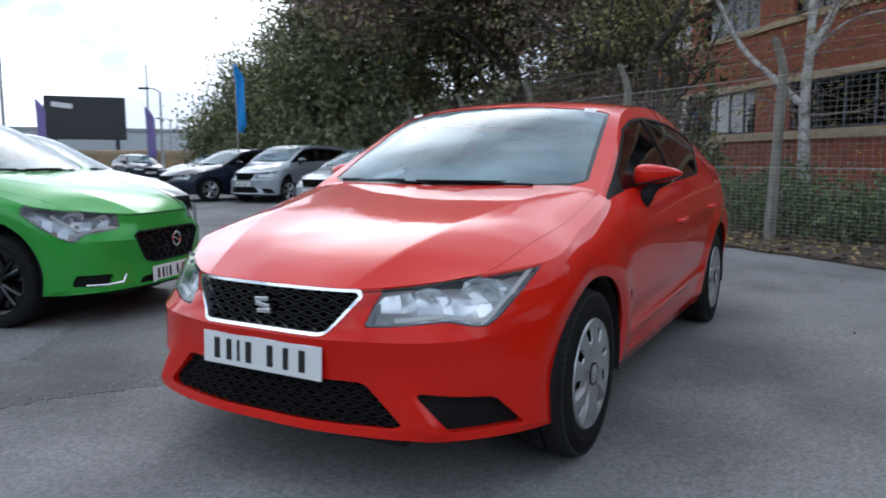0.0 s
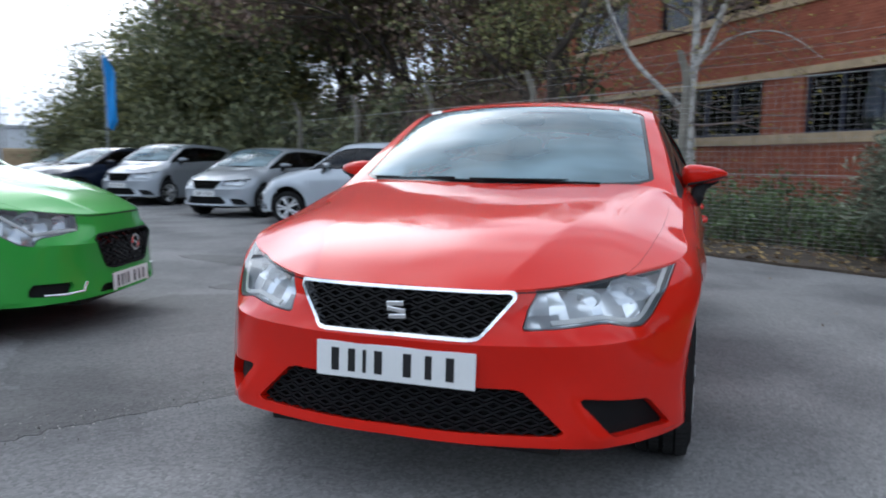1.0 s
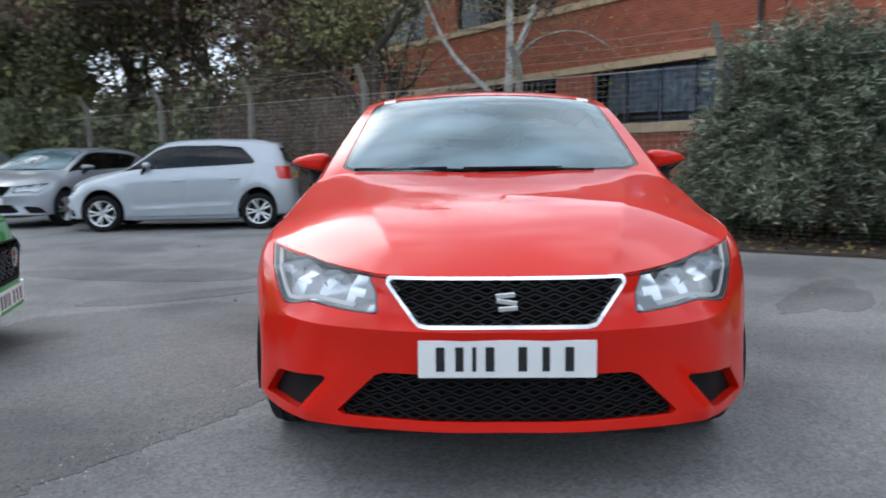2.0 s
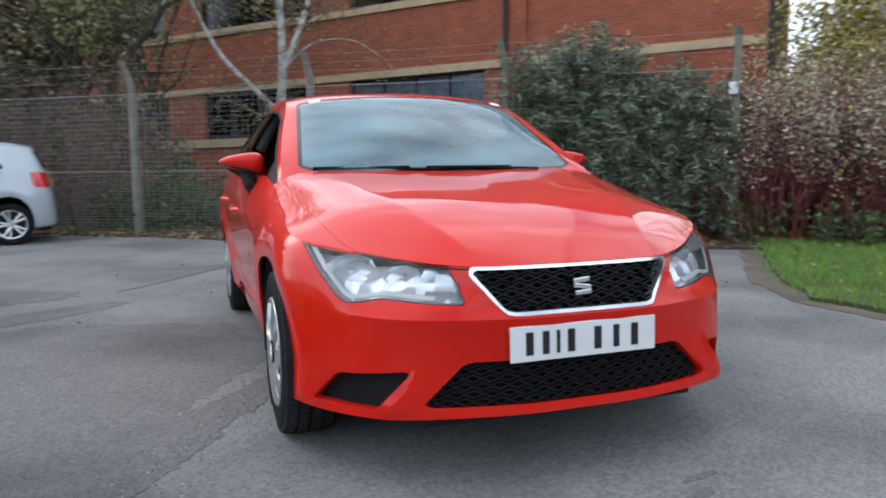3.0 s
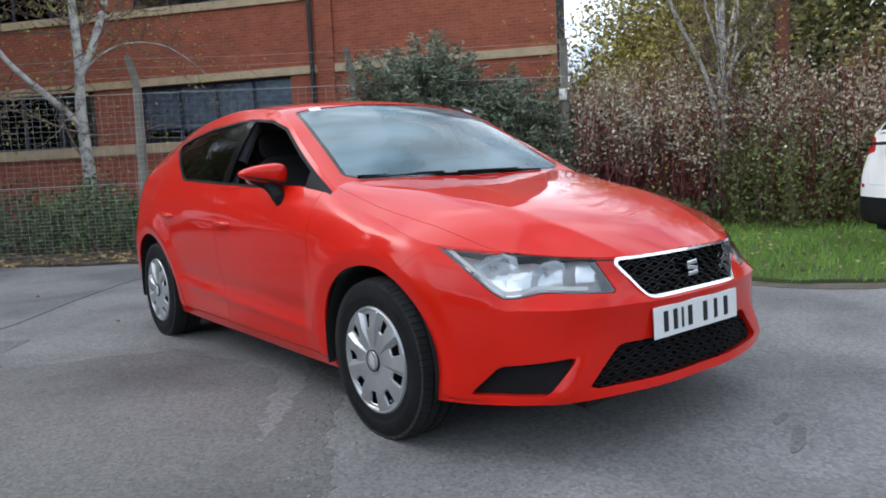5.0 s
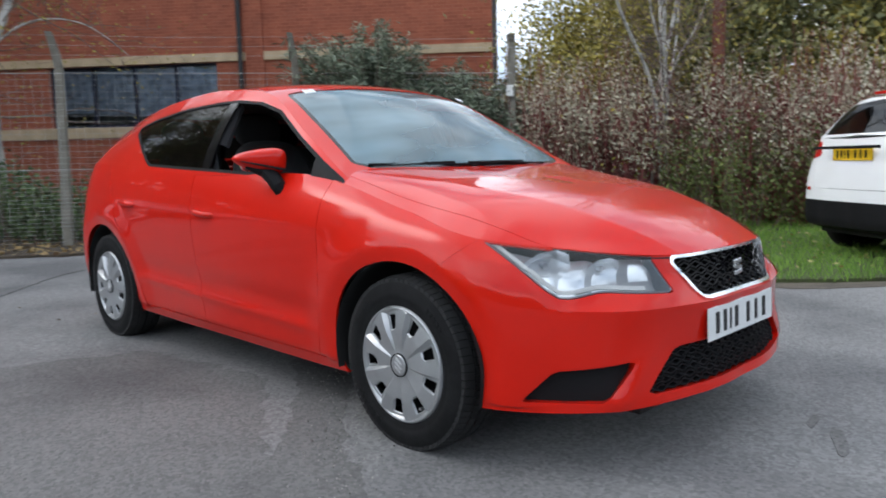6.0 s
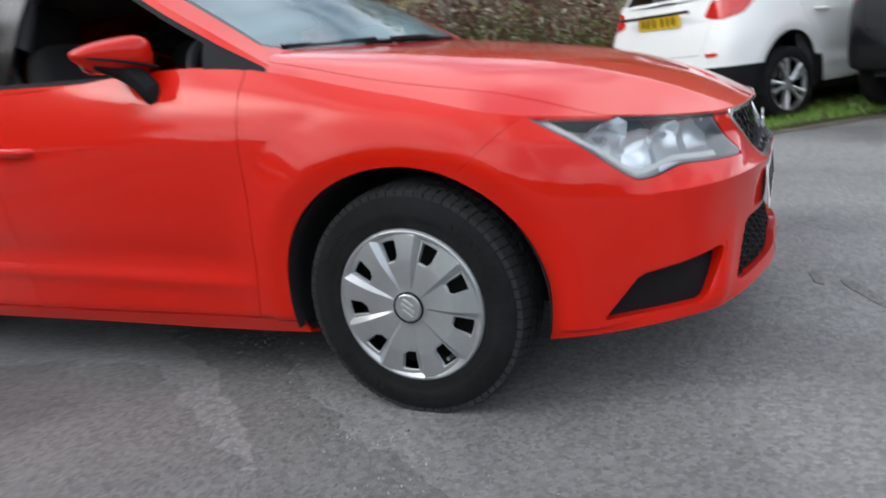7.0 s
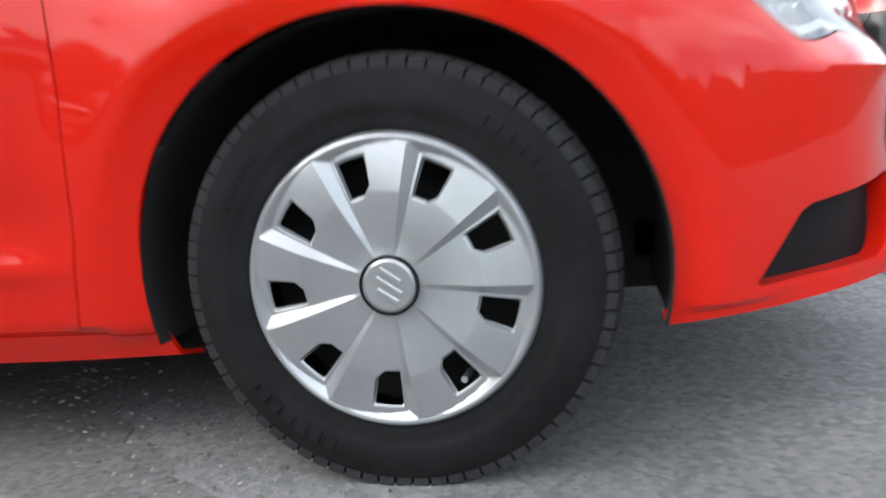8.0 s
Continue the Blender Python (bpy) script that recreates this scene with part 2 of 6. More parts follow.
def loft(net, ns, nv, creases=(), screases=()):
    """A grid of points over a control net (levels, stations, 3); creases break the tangent at those levels or stations."""
    net = np.asarray(net, float)

    def along(a, n, knots, breaks):
        cuts = [0, *breaks, len(knots) - 1]
        out = []
        for q, (i, j) in enumerate(zip(cuts, cuts[1:])):
            k = max(2, int(round(n * (knots[j] - knots[i]) / knots[-1])) + 1)
            p = hermite(knots[i:j + 1], a[i:j + 1], np.linspace(knots[i], knots[j], k))
            out.append(p if q == 0 else p[1:])
        return np.concatenate(out)

    ks, kv = chord(net, 1), chord(net, 0)
    g = along(np.swapaxes(net, 0, 1), ns, ks, list(screases))
    return along(np.swapaxes(g, 0, 1), nv, kv, list(creases))


def grid_mesh(g):
    nv, ns = g.shape[:2]
    idx = np.arange(nv * ns).reshape(nv, ns)
    f = np.stack([idx[:-1, :-1], idx[:-1, 1:], idx[1:, 1:], idx[1:, :-1]], -1).reshape(-1, 4)
    return g.reshape(-1, 3).copy(), [tuple(q) for q in f]


def clip(mesh, fn):
    """What is left of a mesh where fn(vertices) > 0, cut cleanly along the zero line."""
    v, faces = mesh
    if not len(faces):
        return mesh
    v = np.asarray(v, float)
    val = fn(v)
    inside = val > 0
    out, extra, cache, nv = [], [], {}, len(v)
    for f in faces:
        k = [inside[i] for i in f]
        if all(k):
            out.append(f)
        elif any(k):
            poly = []
            for a, b in zip(f, f[1:] + f[:1]):
                if inside[a]:
                    poly.append(a)
                if inside[a] != inside[b]:
                    key = (a, b) if a < b else (b, a)
                    if key not in cache:
                        t = val[key[0]] / (val[key[0]] - val[key[1]])
                        t = min(max(t, 0.02), 0.98)
                        cache[key] = nv + len(extra)
                        extra.append(v[key[0]] + (v[key[1]] - v[key[0]]) * t)
                    poly.append(cache[key])
            if len(poly) > 2:
                out.append(tuple(poly))
    allv = np.vstack([v, extra]) if extra else v
    used = sorted({i for f in out for i in f})
    remap = {o: n for n, o in enumerate(used)}
    return allv[used] if used else np.zeros((0, 3)), [tuple(remap[i] for i in f) for f in out]


def sdf(poly, rnd=0.0):
    """Signed distance to a polygon (positive inside), its corners rounded outwards by rnd."""
    P = np.asarray(poly, float)
    Q = np.roll(P, -1, axis=0)

    def fn(p):
        e, w = Q - P, p[:, None, :] - P[None]
        t = np.clip((w * e).sum(-1) / (e * e).sum(-1), 0, 1)
        d = np.sqrt(((w - e * t[..., None]) ** 2).sum(-1)).min(1)
        c1, c2 = p[:, None, 1] >= P[None, :, 1], p[:, None, 1] < Q[None, :, 1]
        cr = e[None, :, 0] * w[..., 1] - e[None, :, 1] * w[..., 0]
        n = ((c1 & c2 & (cr > 0)).astype(int) - (~c1 & ~c2 & (cr < 0)).astype(int)).sum(1)
        return np.where(n != 0, d, -d) + rnd
    return fn


def front(p):
    return np.stack([-p[:, 0], p[:, 2]], 1)


def corner(p):
    return np.stack([(-p[:, 0] + p[:, 1]) * 0.70711, p[:, 2]], 1)


def side(p):
    return p[:, 1:3]


def rearcorner(p):
    return np.stack([(-p[:, 0] - p[:, 1]) * 0.70711, p[:, 2]], 1)


def inside(proj, poly, gap=0.0, rnd=0.0):
    s = sdf(poly, rnd)
    return lambda v: s(proj(v)) - gap


def outside(proj, poly, gap=0.0, rnd=0.0):
    s = sdf(poly, rnd)
    return lambda v: -s(proj(v)) - gap


def disc_out(cy, cz, r, crown=1.0):
    return lambda v: np.hypot(v[:, 1] - cy, np.where(v[:, 2] > cz, (v[:, 2] - cz) / crown, v[:, 2] - cz)) - r


def largest(mesh):
    """The biggest connected piece of a mesh, without slivers."""
    root = list(range(len(mesh[0])))

    def find(i):
        while root[i] != i:
            root[i] = root[root[i]]
            i = root[i]
        return i
    for f in mesh[1]:
        for i in f[1:]:
            root[find(i)] = find(f[0])
    count = collections.Counter(find(f[0]) for f in mesh[1])
    if not count:
        return mesh
    top = count.most_common(1)[0][0]
    return mesh[0], [f for f in mesh[1] if find(f[0]) == top]


def normals(mesh):
    v, faces = mesh
    n = np.zeros((len(v), 3))
    for f in faces:
        a = np.cross(v[f[1]] - v[f[0]], v[f[2]] - v[f[0]])
        if len(f) > 3:
            a = a + np.cross(v[f[2]] - v[f[0]], v[f[3]] - v[f[0]])
        for i in f:
            n[i] += a
    return n / np.maximum(np.linalg.norm(n, axis=1, keepdims=True), 1e-12)


def shifted(mesh, d):
    """The mesh moved d outwards along its normals."""
    return mesh[0] + normals(mesh) * d, mesh[1]


def flip(mesh):
    v = np.array(mesh[0], float)
    v[:, 0] *= -1
    return v, [tuple(f[::-1]) for f in mesh[1]]


def both(mesh):
    """A centre part: the half and its mirror image as one mesh, welded on the middle line."""
    v, f = np.array(mesh[0], float), mesh[1]
    w = flip(mesh)[0]
    remap, n = [], len(v)
    keep = []
    for i, p in enumerate(v):
        if abs(p[0]) < 1e-4:
            remap.append(i)
        else:
            remap.append(n + len(keep))
            keep.append(w[i])
    return np.vstack([v, keep]) if keep else v, list(f) + [tuple(remap[i] for i in q[::-1]) for q in f]


def lathe(profile, seg, axis="x"):
    """Revolve a profile of (along, radius) about the x axis."""
    v, f = [], []
    n = len(profile)
    for k in range(seg):
        t = 2 * math.pi * k / seg
        for a, r in profile:
            v.append((a, r * math.cos(t), r * math.sin(t)))
    for k in range(seg):
        k2 = (k + 1) % seg
        for i in range(n - 1):
            f.append((k * n + i, k * n + i + 1, k2 * n + i + 1, k2 * n + i))
    return v, f


# ---- a car ----
# half nets, front centre round the side to the rear centre, bottom to top
UNDER_EDGE = [(0, -.76, .215), (-.3, -.745, .215), (-.53, -.67, .21), (-.74, -.49, .214), (-.80, -.36, .220), (-.80, 0, .215), (-.76, .5, .17),
              (-.76, 1.3, .17), (-.76, 2.1, .17), (-.78, 2.64, .2), (-.77, 3, .22), (-.66, 3.25, .24), (-.35, 3.34, .24), (0, 3.35, .24)]
LIP_LINE = [(0, -.845, .238), (-.3, -.828, .238), (-.568, -.748, .235), (-.775, -.525, .226), (-.85, -.365, .225), (-.86, 0, .22), (-.815, .5, .19),
            (-.815, 1.3, .19), (-.815, 2.1, .19), (-.85, 2.64, .22), (-.83, 3, .25), (-.7, 3.3, .27), (-.36, 3.39, .27), (0, 3.4, .27)]
BUMPER_FOOT = [(0, -.84, .268), (-.3, -.824, .268), (-.57, -.746, .266), (-.775, -.52, .262), (-.853, -.365, .275), (-.868, 0, .27), (-.845, .5, .255),
               (-.848, 1.3, .255), (-.845, 2.1, .26), (-.868, 2.64, .28), (-.85, 3, .31), (-.72, 3.31, .33), (-.37, 3.4, .33), (0, 3.41, .33)]
BUMPER_MID = [(0, -.818, .39), (-.3, -.804, .39), (-.562, -.730, .39), (-.76, -.535, .395), (-.848, -.365, .4), (-.885, 0, .4), (-.862, .5, .38),
              (-.862, 1.3, .38), (-.862, 2.1, .39), (-.885, 2.64, .42), (-.865, 3, .44), (-.735, 3.3, .46), (-.38, 3.39, .46), (0, 3.4, .46)]
BUMPER_CREASE = [(0, -.834, .535), (-.3, -.820, .537), (-.546, -.742, .54), (-.751, -.536, .55), (-.842, -.367, .565), (-.888, 0, .56), (-.882, .5, .55),
                 (-.884, 1.3, .55), (-.882, 2.1, .56), (-.895, 2.64, .58), (-.87, 3, .6), (-.74, 3.29, .6), (-.39, 3.37, .6), (0, 3.385, .6)]
ABOVE_CREASE = [(0, -.806, .575), (-.3, -.790, .577), (-.46, -.750, .58), (-.736, -.538, .6), (-.839, -.365, .63), (-.885, 0, .66), (-.895, .5, .68),
                (-.898, 1.3, .69), (-.895, 2.1, .7), (-.895, 2.64, .7), (-.868, 3, .71), (-.735, 3.27, .71), (-.39, 3.35, .71), (0, 3.365, .71)]
SHOULDER_LOW = [(0, -.798, .63), (-.3, -.772, .63), (-.42, -.715, .635), (-.708, -.533, .665), (-.828, -.357, .7), (-.868, 0, .745), (-.897, .5, .775),
                (-.902, 1.3, .795), (-.898, 2.1, .81), (-.885, 2.64, .82), (-.85, 3, .82), (-.72, 3.24, .82), (-.39, 3.32, .82), (0, 3.335, .82)]
SHOULDER_LINE = [(0, -.792, .662), (-.3, -.765, .66), (-.42, -.708, .664), (-.667, -.534, .694), (-.814, -.346, .73), (-.85, 0, .8), (-.865, .5, .875),
                 (-.885, 1.3, .885), (-.878, 2.1, .91), (-.86, 2.64, .93), (-.82, 3, .935), (-.695, 3.22, .92), (-.385, 3.3, .91), (0, 3.318, .905)]
TOP_EDGE = [(0, -.785, .692), (-.3, -.757, .69), (-.42, -.7, .692), (-.62, -.535, .722), (-.795, -.335, .758), (-.81, 0, .838), (-.8, .5, .955),
            (-.855, 1.3, .965), (-.845, 2.1, 1), (-.815, 2.64, 1.03), (-.775, 3, 1.04), (-.66, 3.2, 1.02), (-.38, 3.28, 1), (0, 3.3, .99)]
SKIN = np.array([UNDER_EDGE, LIP_LINE, BUMPER_FOOT, BUMPER_MID, BUMPER_CREASE, ABOVE_CREASE, SHOULDER_LOW, SHOULDER_LINE, TOP_EDGE], float)
TOPK = chord(SKIN, 1)


def top_at(st):
    """The upper edge of the skin at a station number, whole or broken."""
    return hermite(TOPK, SKIN[-1], np.interp(np.atleast_1d(st), np.arange(len(TOPK)), TOPK))


def top_at_y(y):
    st = np.linspace(5, 12.5, 800)
    p = top_at(st)
    return p[np.argmin(np.abs(p[:, 1][:, None] - np.asarray(y)[None]), axis=0)]


BONNET = np.array([
    [top_at(0)[0], (0, -.62, .775), (0, -.35, .862), (0, 0, .928), (0, .25, .966), (0, .415, .990)],
    [top_at(.55)[0], (-.20, -.61, .774), (-.25, -.35, .860), (-.32, 0, .927), (-.36, .26, .966), (-.38, .435, .992)],
    [top_at(1)[0], (-.36, -.60, .768), (-.44, -.33, .857), (-.52, .02, .922), (-.57, .30, .967), (-.585, .465, .993)],
    [top_at(1.6)[0], (-.45, -.58, .748), (-.58, -.31, .832), (-.66, .05, .900), (-.69, .34, .961), (-.70, .49, .986)],
    [*top_at([2, 3, 4, 5, 5.7, 6])]], float)

ROOF_MID = [(0, .322, .966), (0, .66, 1.2), (0, 1.02, 1.378), (0, 1.5, 1.43), (0, 2.1, 1.425), (0, 2.7, 1.375), (0, 3.02, 1.335), (0, 3.1, 1.25), (0, 3.27, 1.02)]
ROOF_THIRD = [(-.36, .348, .963), (-.345, .69, 1.195), (-.33, 1.04, 1.368), (-.33, 1.5, 1.42), (-.33, 2.1, 1.415), (-.32, 2.7, 1.365), (-.31, 3, 1.325), (-.33, 3.09, 1.24), (-.37, 3.25, 1.01)]
ROOF_RAIL = [(-.6, .382, .962), (-.55, .735, 1.185), (-.5, 1.075, 1.354), (-.49, 1.5, 1.405), (-.48, 2.1, 1.397), (-.46, 2.7, 1.355), (-.44, 2.985, 1.3), (-.49, 3.075, 1.215), (-.54, 3.225, 1.012)]
ROOF_EDGE = [(-.772, .355, .930), (-.705, .775, 1.157), (-.635, 1.1, 1.325), (-.615, 1.5, 1.385), (-.6, 2.1, 1.375), (-.57, 2.7, 1.305), (-.54, 2.97, 1.255), (-.6, 3.06, 1.17), (-.65, 3.2, 1.01)]
ROOF = np.array([ROOF_MID, ROOF_THIRD, ROOF_RAIL, ROOF_EDGE], float)

_low = top_at_y([.36, .78, 1.10, 1.5, 2.1, 2.7, 2.97, 3.08, 3.20])
_mid = (_low + ROOF[3]) / 2 + np.array([[-.004, 0, 0], [-.012, 0, 0], [-.02, 0, 0], [-.024, 0, 0], [-.024, 0, 0], [-.022, 0, 0], [-.015, 0, 0], [-.01, 0, 0], [0, 0, 0]])
FLANK = np.array([_low, _mid, ROOF[3]])

ARCH_F, ARCH_R = (0.0, .318, .378, .934), (2.636, .318, .372, .975)
LIGHT = [(-.272, .584), (-.15, .590), (-.03, .600), (.05, .586), (.095, .583), (.135, .605), (.235, .69), (.324, .757), (.33, .80), (-.205, .80), (-.208, .678)]
FOG = [(.230, .258), (.122, .358), (-.148, .384), (-.034, .259)]
GRILLE = [(-.4, .684), (.345, .682), (.349, .668), (.262, .555), (.245, .548), (-.4, .548)]
INTAKE = [(-.4, .405), (.385, .405), (.520, .278), (.515, .270), (-.4, .266)]
BUMPER = [(-2, -1), (.05, -1), (.05, .47), (-.16, .630), (-.335, .765), (-.335, 2), (-2, 2)]
DOOR_F = [(.512, .243), (.472, .40), (.445, .60), (.436, .80), (.440, .93), (.50, 1.1), (.60, 2), (1.475, 2), (1.475, .243)]
DOOR_R = [(1.475, .243), (1.475, 2), (2.60, 2), (2.56, 1.0), (2.46, .80), (2.26, .56), (2.18, .36), (2.16, .243)]
SILL = [(.30, -1), (.30, .238), (2.4, .238), (2.4, -1)]
GLAZING = [(.385, .934), (.55, 1.012), (.76, 1.122), (.98, 1.245), (1.15, 1.293), (1.367, 1.317), (1.55, 1.320), (1.955, 1.308), (2.25, 1.280), (2.43, 1.252), (2.465, 1.235), (2.455, 1.212), (2.28, 1.130), (2.10, 1.040), (2.04, 1.020), (1.3, .986), (.97, .970), (.60, .951), (.45, .936)]
SHUT = [(-.2, -.9), (.60, -.9), (.60, -.60), (.655, -.50), (.685, -.43), (.714, -.31), (.738, -.13), (.755, .12), (.750, .35), (.735, .60), (-.2, .60)]
SCREEN = [(-.1, .335), (.35, .362), (.62, .425), (.682, .47), (.59, 1.055), (.57, 1.075), (.35, 1.035), (-.1, 1.012)]
REARGLASS = [(-.1, 1.05), (.50, 1.06), (.42, 1.215), (-.1, 1.235)]
TAILGATE = [(-.1, .56), (.50, .56), (.62, .90), (.62, 1.3), (-.1, 1.3)]
TAILLIGHT = [(-2.05, .80), (-1.80, .79), (-1.62, .84), (-1.60, .93), (-1.75, .97), (-2.05, .95)]


def top_proj(p):
    return np.stack([-p[:, 0], p[:, 1]], 1)


def wheel_meshes(r=.3175, w=.20, rim=.205, seg=96, lugs=72):
    """Tyre, tread, and the rings of a wheel that lies on the x axis, outside towards -x."""
    h = w / 2
    tyre = lathe([(h * .80, rim * .92), (h * .98, rim + .012), (h, r - .062), (h * .93, r - .028), (h * .80, r - .008), (-h * .80, r - .008), (-h * .93, r - .028),
                  (-h, r - .062), (-h * .995, rim + .03), (-h * .94, rim + .022), (-h * .98, rim + .012), (-h * .86, rim - .006), (-h * .62, rim * .92)], seg)
    blocks = []
    bands = [(-h * .90, -h * .50), (-h * .42, -h * .08), (h * .08, h * .42), (h * .50, h * .90)]
    for bi, (x0, x1) in enumerate(bands):
        for k in range(lugs):
            t0 = 2 * math.pi * (k + (.5 if bi in (1, 2) else 0) + .06) / lugs
            t1 = 2 * math.pi * (k + (.5 if bi in (1, 2) else 0) + .90) / lugs
            sk = .012 if bi in (0, 1) else -.012
            v = []
            for rr in (r - .016, r):
                for xx, tt in ((x0, t0), (x1, t0 + sk), (x1, t1 + sk), (x0, t1)):
                    edge = .010 if (abs(xx) > h * .8) else 0
                    v.append((xx, (rr - edge) * math.cos(tt), (rr - edge) * math.sin(tt)))
            blocks.append((v, [(4, 5, 6, 7), (0, 1, 5, 4), (1, 2, 6, 5), (2, 3, 7, 6), (3, 0, 4, 7)]))
    return tyre, joined(blocks)


def hubcap_mesh(R=.207, n=9, nt=810, nr=80, slots=True, phase=22.6):
    """A nine-blade wheel trim: each blade climbs to an edge, drops to a slot, and the lip's inner wall shows beyond."""
    rr = np.linspace(.028, R, nr)
    tt = np.linspace(0, 2 * math.pi, nt, endpoint=False) + radians(phase)
    rg, tg = np.meshgrid(rr, tt, indexing="ij")
    k = R / .207
    q = rg / k

    def turn(a):
        return ((a - radians(phase)) * n / (2 * math.pi)) % 1.0
    ph = turn(tg + 1e-6)
    dome = .016 - .012 * ((q - .045) / .16).clip(0, 1) ** 2 + .005 * np.exp(-((q - .03) / .02) ** 2)
    grow = ((q - .042) / .085).clip(0, 1)
    blade = np.maximum(.10 + .90 * ph, 1 - ph / .17)
    edge = ((ph - .53) / .02).clip(0, 1)
    well = ((ph - .175) / .02).clip(0, 1) * (1 - edge) * ((q - .122 - .10 * (ph - .42).clip(0, 1)) / .004).clip(0, 1) * ((.178 - q) / .006).clip(0, 1)
    h = dome + grow * .0150 * blade - .008 * well
    h = np.maximum(h, .0185 - .80 * (.193 - q).clip(0, 1) - (q < .160) * .05)
    lip = ((q - .193) / .014).clip(0, 1)
    h = np.where(q > .193, .0185 + .0022 * np.sin(lip * math.pi) - .0135 * lip ** 3, h)
    v = np.stack([-h, rg * np.cos(tg), rg * np.sin(tg)], -1)
    idx = np.arange(nr * nt).reshape(nr, nt)
    nx = np.roll(idx, -1, axis=1)
    f = np.stack([idx[:-1], idx[1:], nx[1:], nx[:-1]], -1).reshape(-1, 4)
    mesh = (v.reshape(-1, 3), [tuple(u) for u in f])

    def slot(p):
        r = np.hypot(p[:, 1], p[:, 2]) / k
        u = turn(np.arctan2(p[:, 2], p[:, 1]))
        dt = (np.abs(u - .362) - .162) * (2 * math.pi / n) * r
        dr = np.abs(r - .150) - .0250
        cut = (u - .44) * .12 - (r - .1250)
        return np.maximum(np.maximum(dt, dr), cut)
    return clip(mesh, slot) if slots else mesh


def add_wheel(car, x, y, r, width, style, steer=0.0, detail=1.0):
    """One wheel with tyre, tread and trim; x < 0 is the car's right."""
    sgn = 1 if x < 0 else -1
    rim = r * (.657 if style == "trim" else .68)
    sag = .0130 if style == "trim" else .006     # the tyre flattens where it stands
    seg = int(96 * detail) if detail < 1 else 96
    w = empty("wheel")
    w.parent = car
    w.matrix_basis = pose(x, y, r - sag, 0, 0, steer + (0 if sgn > 0 else 180))
    tyre, tread = wheel_meshes(r, width, rim, seg, 72 if detail >= 1 else 30)
    for mesh in (tyre, tread):
        for i, p in enumerate(mesh[0]):
            if p[2] < sag - r:
                mesh[0][i] = (p[0] * 1.03, p[1], sag - r + .0005 * (i % 3))
    mk("tyre", *tyre, M_RUBBER, w, "black rubber tyre", angle=60)
    if detail >= 1:
        mk("tread", *tread, M_TREAD, w, smooth=False)
    back = lathe([(-width * .10, .02), (-width * .05, rim * .6), (-width * .08, rim * .96), (width * .35, rim * .95)], 40)
    mk("rim", *back, M_DARK if style == "trim" else M_GLOSSBLACK, w)
    off = -width * .40
    if style == "trim":
        v, f = hubcap_mesh(R=rim + .004, nt=(810 if x < 0 else 405) if detail >= 1 else 162, nr=(80 if x < 0 else 56) if detail >= 1 else 20, slots=detail >= 1)
        cap = mk("hubcap", np.array(v) + (off, 0, 0), [q[::-1] for q in f], M_HUB, w, "silver nine-blade plastic wheel trim", angle=22)
        badge = lathe([(off - .0265, .0001), (off - .0275, .012), (off - .0268, .034), (off - .0245, .0375), (off - .012, .040)], 32)
        mk("centre_cap", *badge, M_HUB, cap, angle=30)
        groove = lathe([(off - .0235, .0390), (off - .0262, .0405), (off - .0255, .0420), (off - .010, .0432)], 40)
        mk("cap_groove", *groove, M_BLACKTRIM, cap)
        if detail >= 1:
            a = math.atan2(-.145, -.093)
            mk("valve", *tube([(off + .03, .172 * math.cos(a), .172 * math.sin(a)), (off - .012, .168 * math.cos(a), .168 * math.sin(a))], [.006, .005], 8), M_SATIN, cap, "small metal valve stem")
            side_marks = []
            for t0, n_, sz in ((3.6, 7, .014), (.6, 6, .012), (5.2, 9, .007)):
                for q in range(n_):
                    t = t0 + q * sz * 1.7 / (r - .06)
                    side_marks.append(box(.003, sz, sz * 1.5, pose(-width / 2 - .0004, 0, 0, math.degrees(t)) @ Matrix.Translation((0, 0, r - .058)), .0006, 1))
            tagged(part("embossed_band", merge(side_marks), M_RUBBER, w, "raised marks on the tyre wall"), kind="stuff")
            for k in (-1, 0, 1):
                part("emblem_bar", box(.003, .042 - abs(k) * .008, .008, Matrix.Translation((off - .0273, 0, 0)) @ pose(0, 0, 0, 35) @ Matrix.Translation((0, .006 * k, k * .0135)), .001), M_SATIN, cap)
    else:
        sp = []
        for k in range(5):
            for s in (-1, 1):
                a = 2 * math.pi * k / 5 + s * .14
                p0 = Vector((off + .012, .035 * math.cos(a), .035 * math.sin(a)))
                b = 2 * math.pi * k / 5 + s * .20
                p1 = Vector((off - .004, rim * .96 * math.cos(b), rim * .96 * math.sin(b)))
                sp.append(tube([p0, (p0 + p1) / 2 + Vector((-.006, 0, 0)), p1], [.017, .015, .019], 6))
        ring = lathe([(off + .02, rim * .90), (off - .006, rim * .93), (off - .010, rim * 1.0), (off + .01, rim * 1.02)], 48)
        hub = lathe([(off - .004, .0001), (off - .004, .045), (off + .03, .055)], 24)
        mk("alloy_rim", *joined([*sp, ring, hub]), M_SATIN if style == "alloy" else M_GLOSSBLACK, w, "five twin-spoke alloy rim")
    return w


def plate(parent, m, material, name="number_plate", w=.52, h=.111):
    """A number plate with its unreadable signs as plain bars."""
    e = part(name, box(w, .006, h, m, .0025), material, parent, "white front number plate" if material is M_PLATE_W else "yellow rear number plate")
    xs, wd = [-.195, -.139, -.096, -.050, .045, .113, .181], [.026, .024, .012, .026, .026, .022, .026]
    for x, b in zip(xs, wd):
        part("sign_bar", box(b * w / .52, .003, .072 * h / .111, m @ Matrix.Translation((x * w / .52, -.0035, 0)), .0008), M_INK, e)
    return e


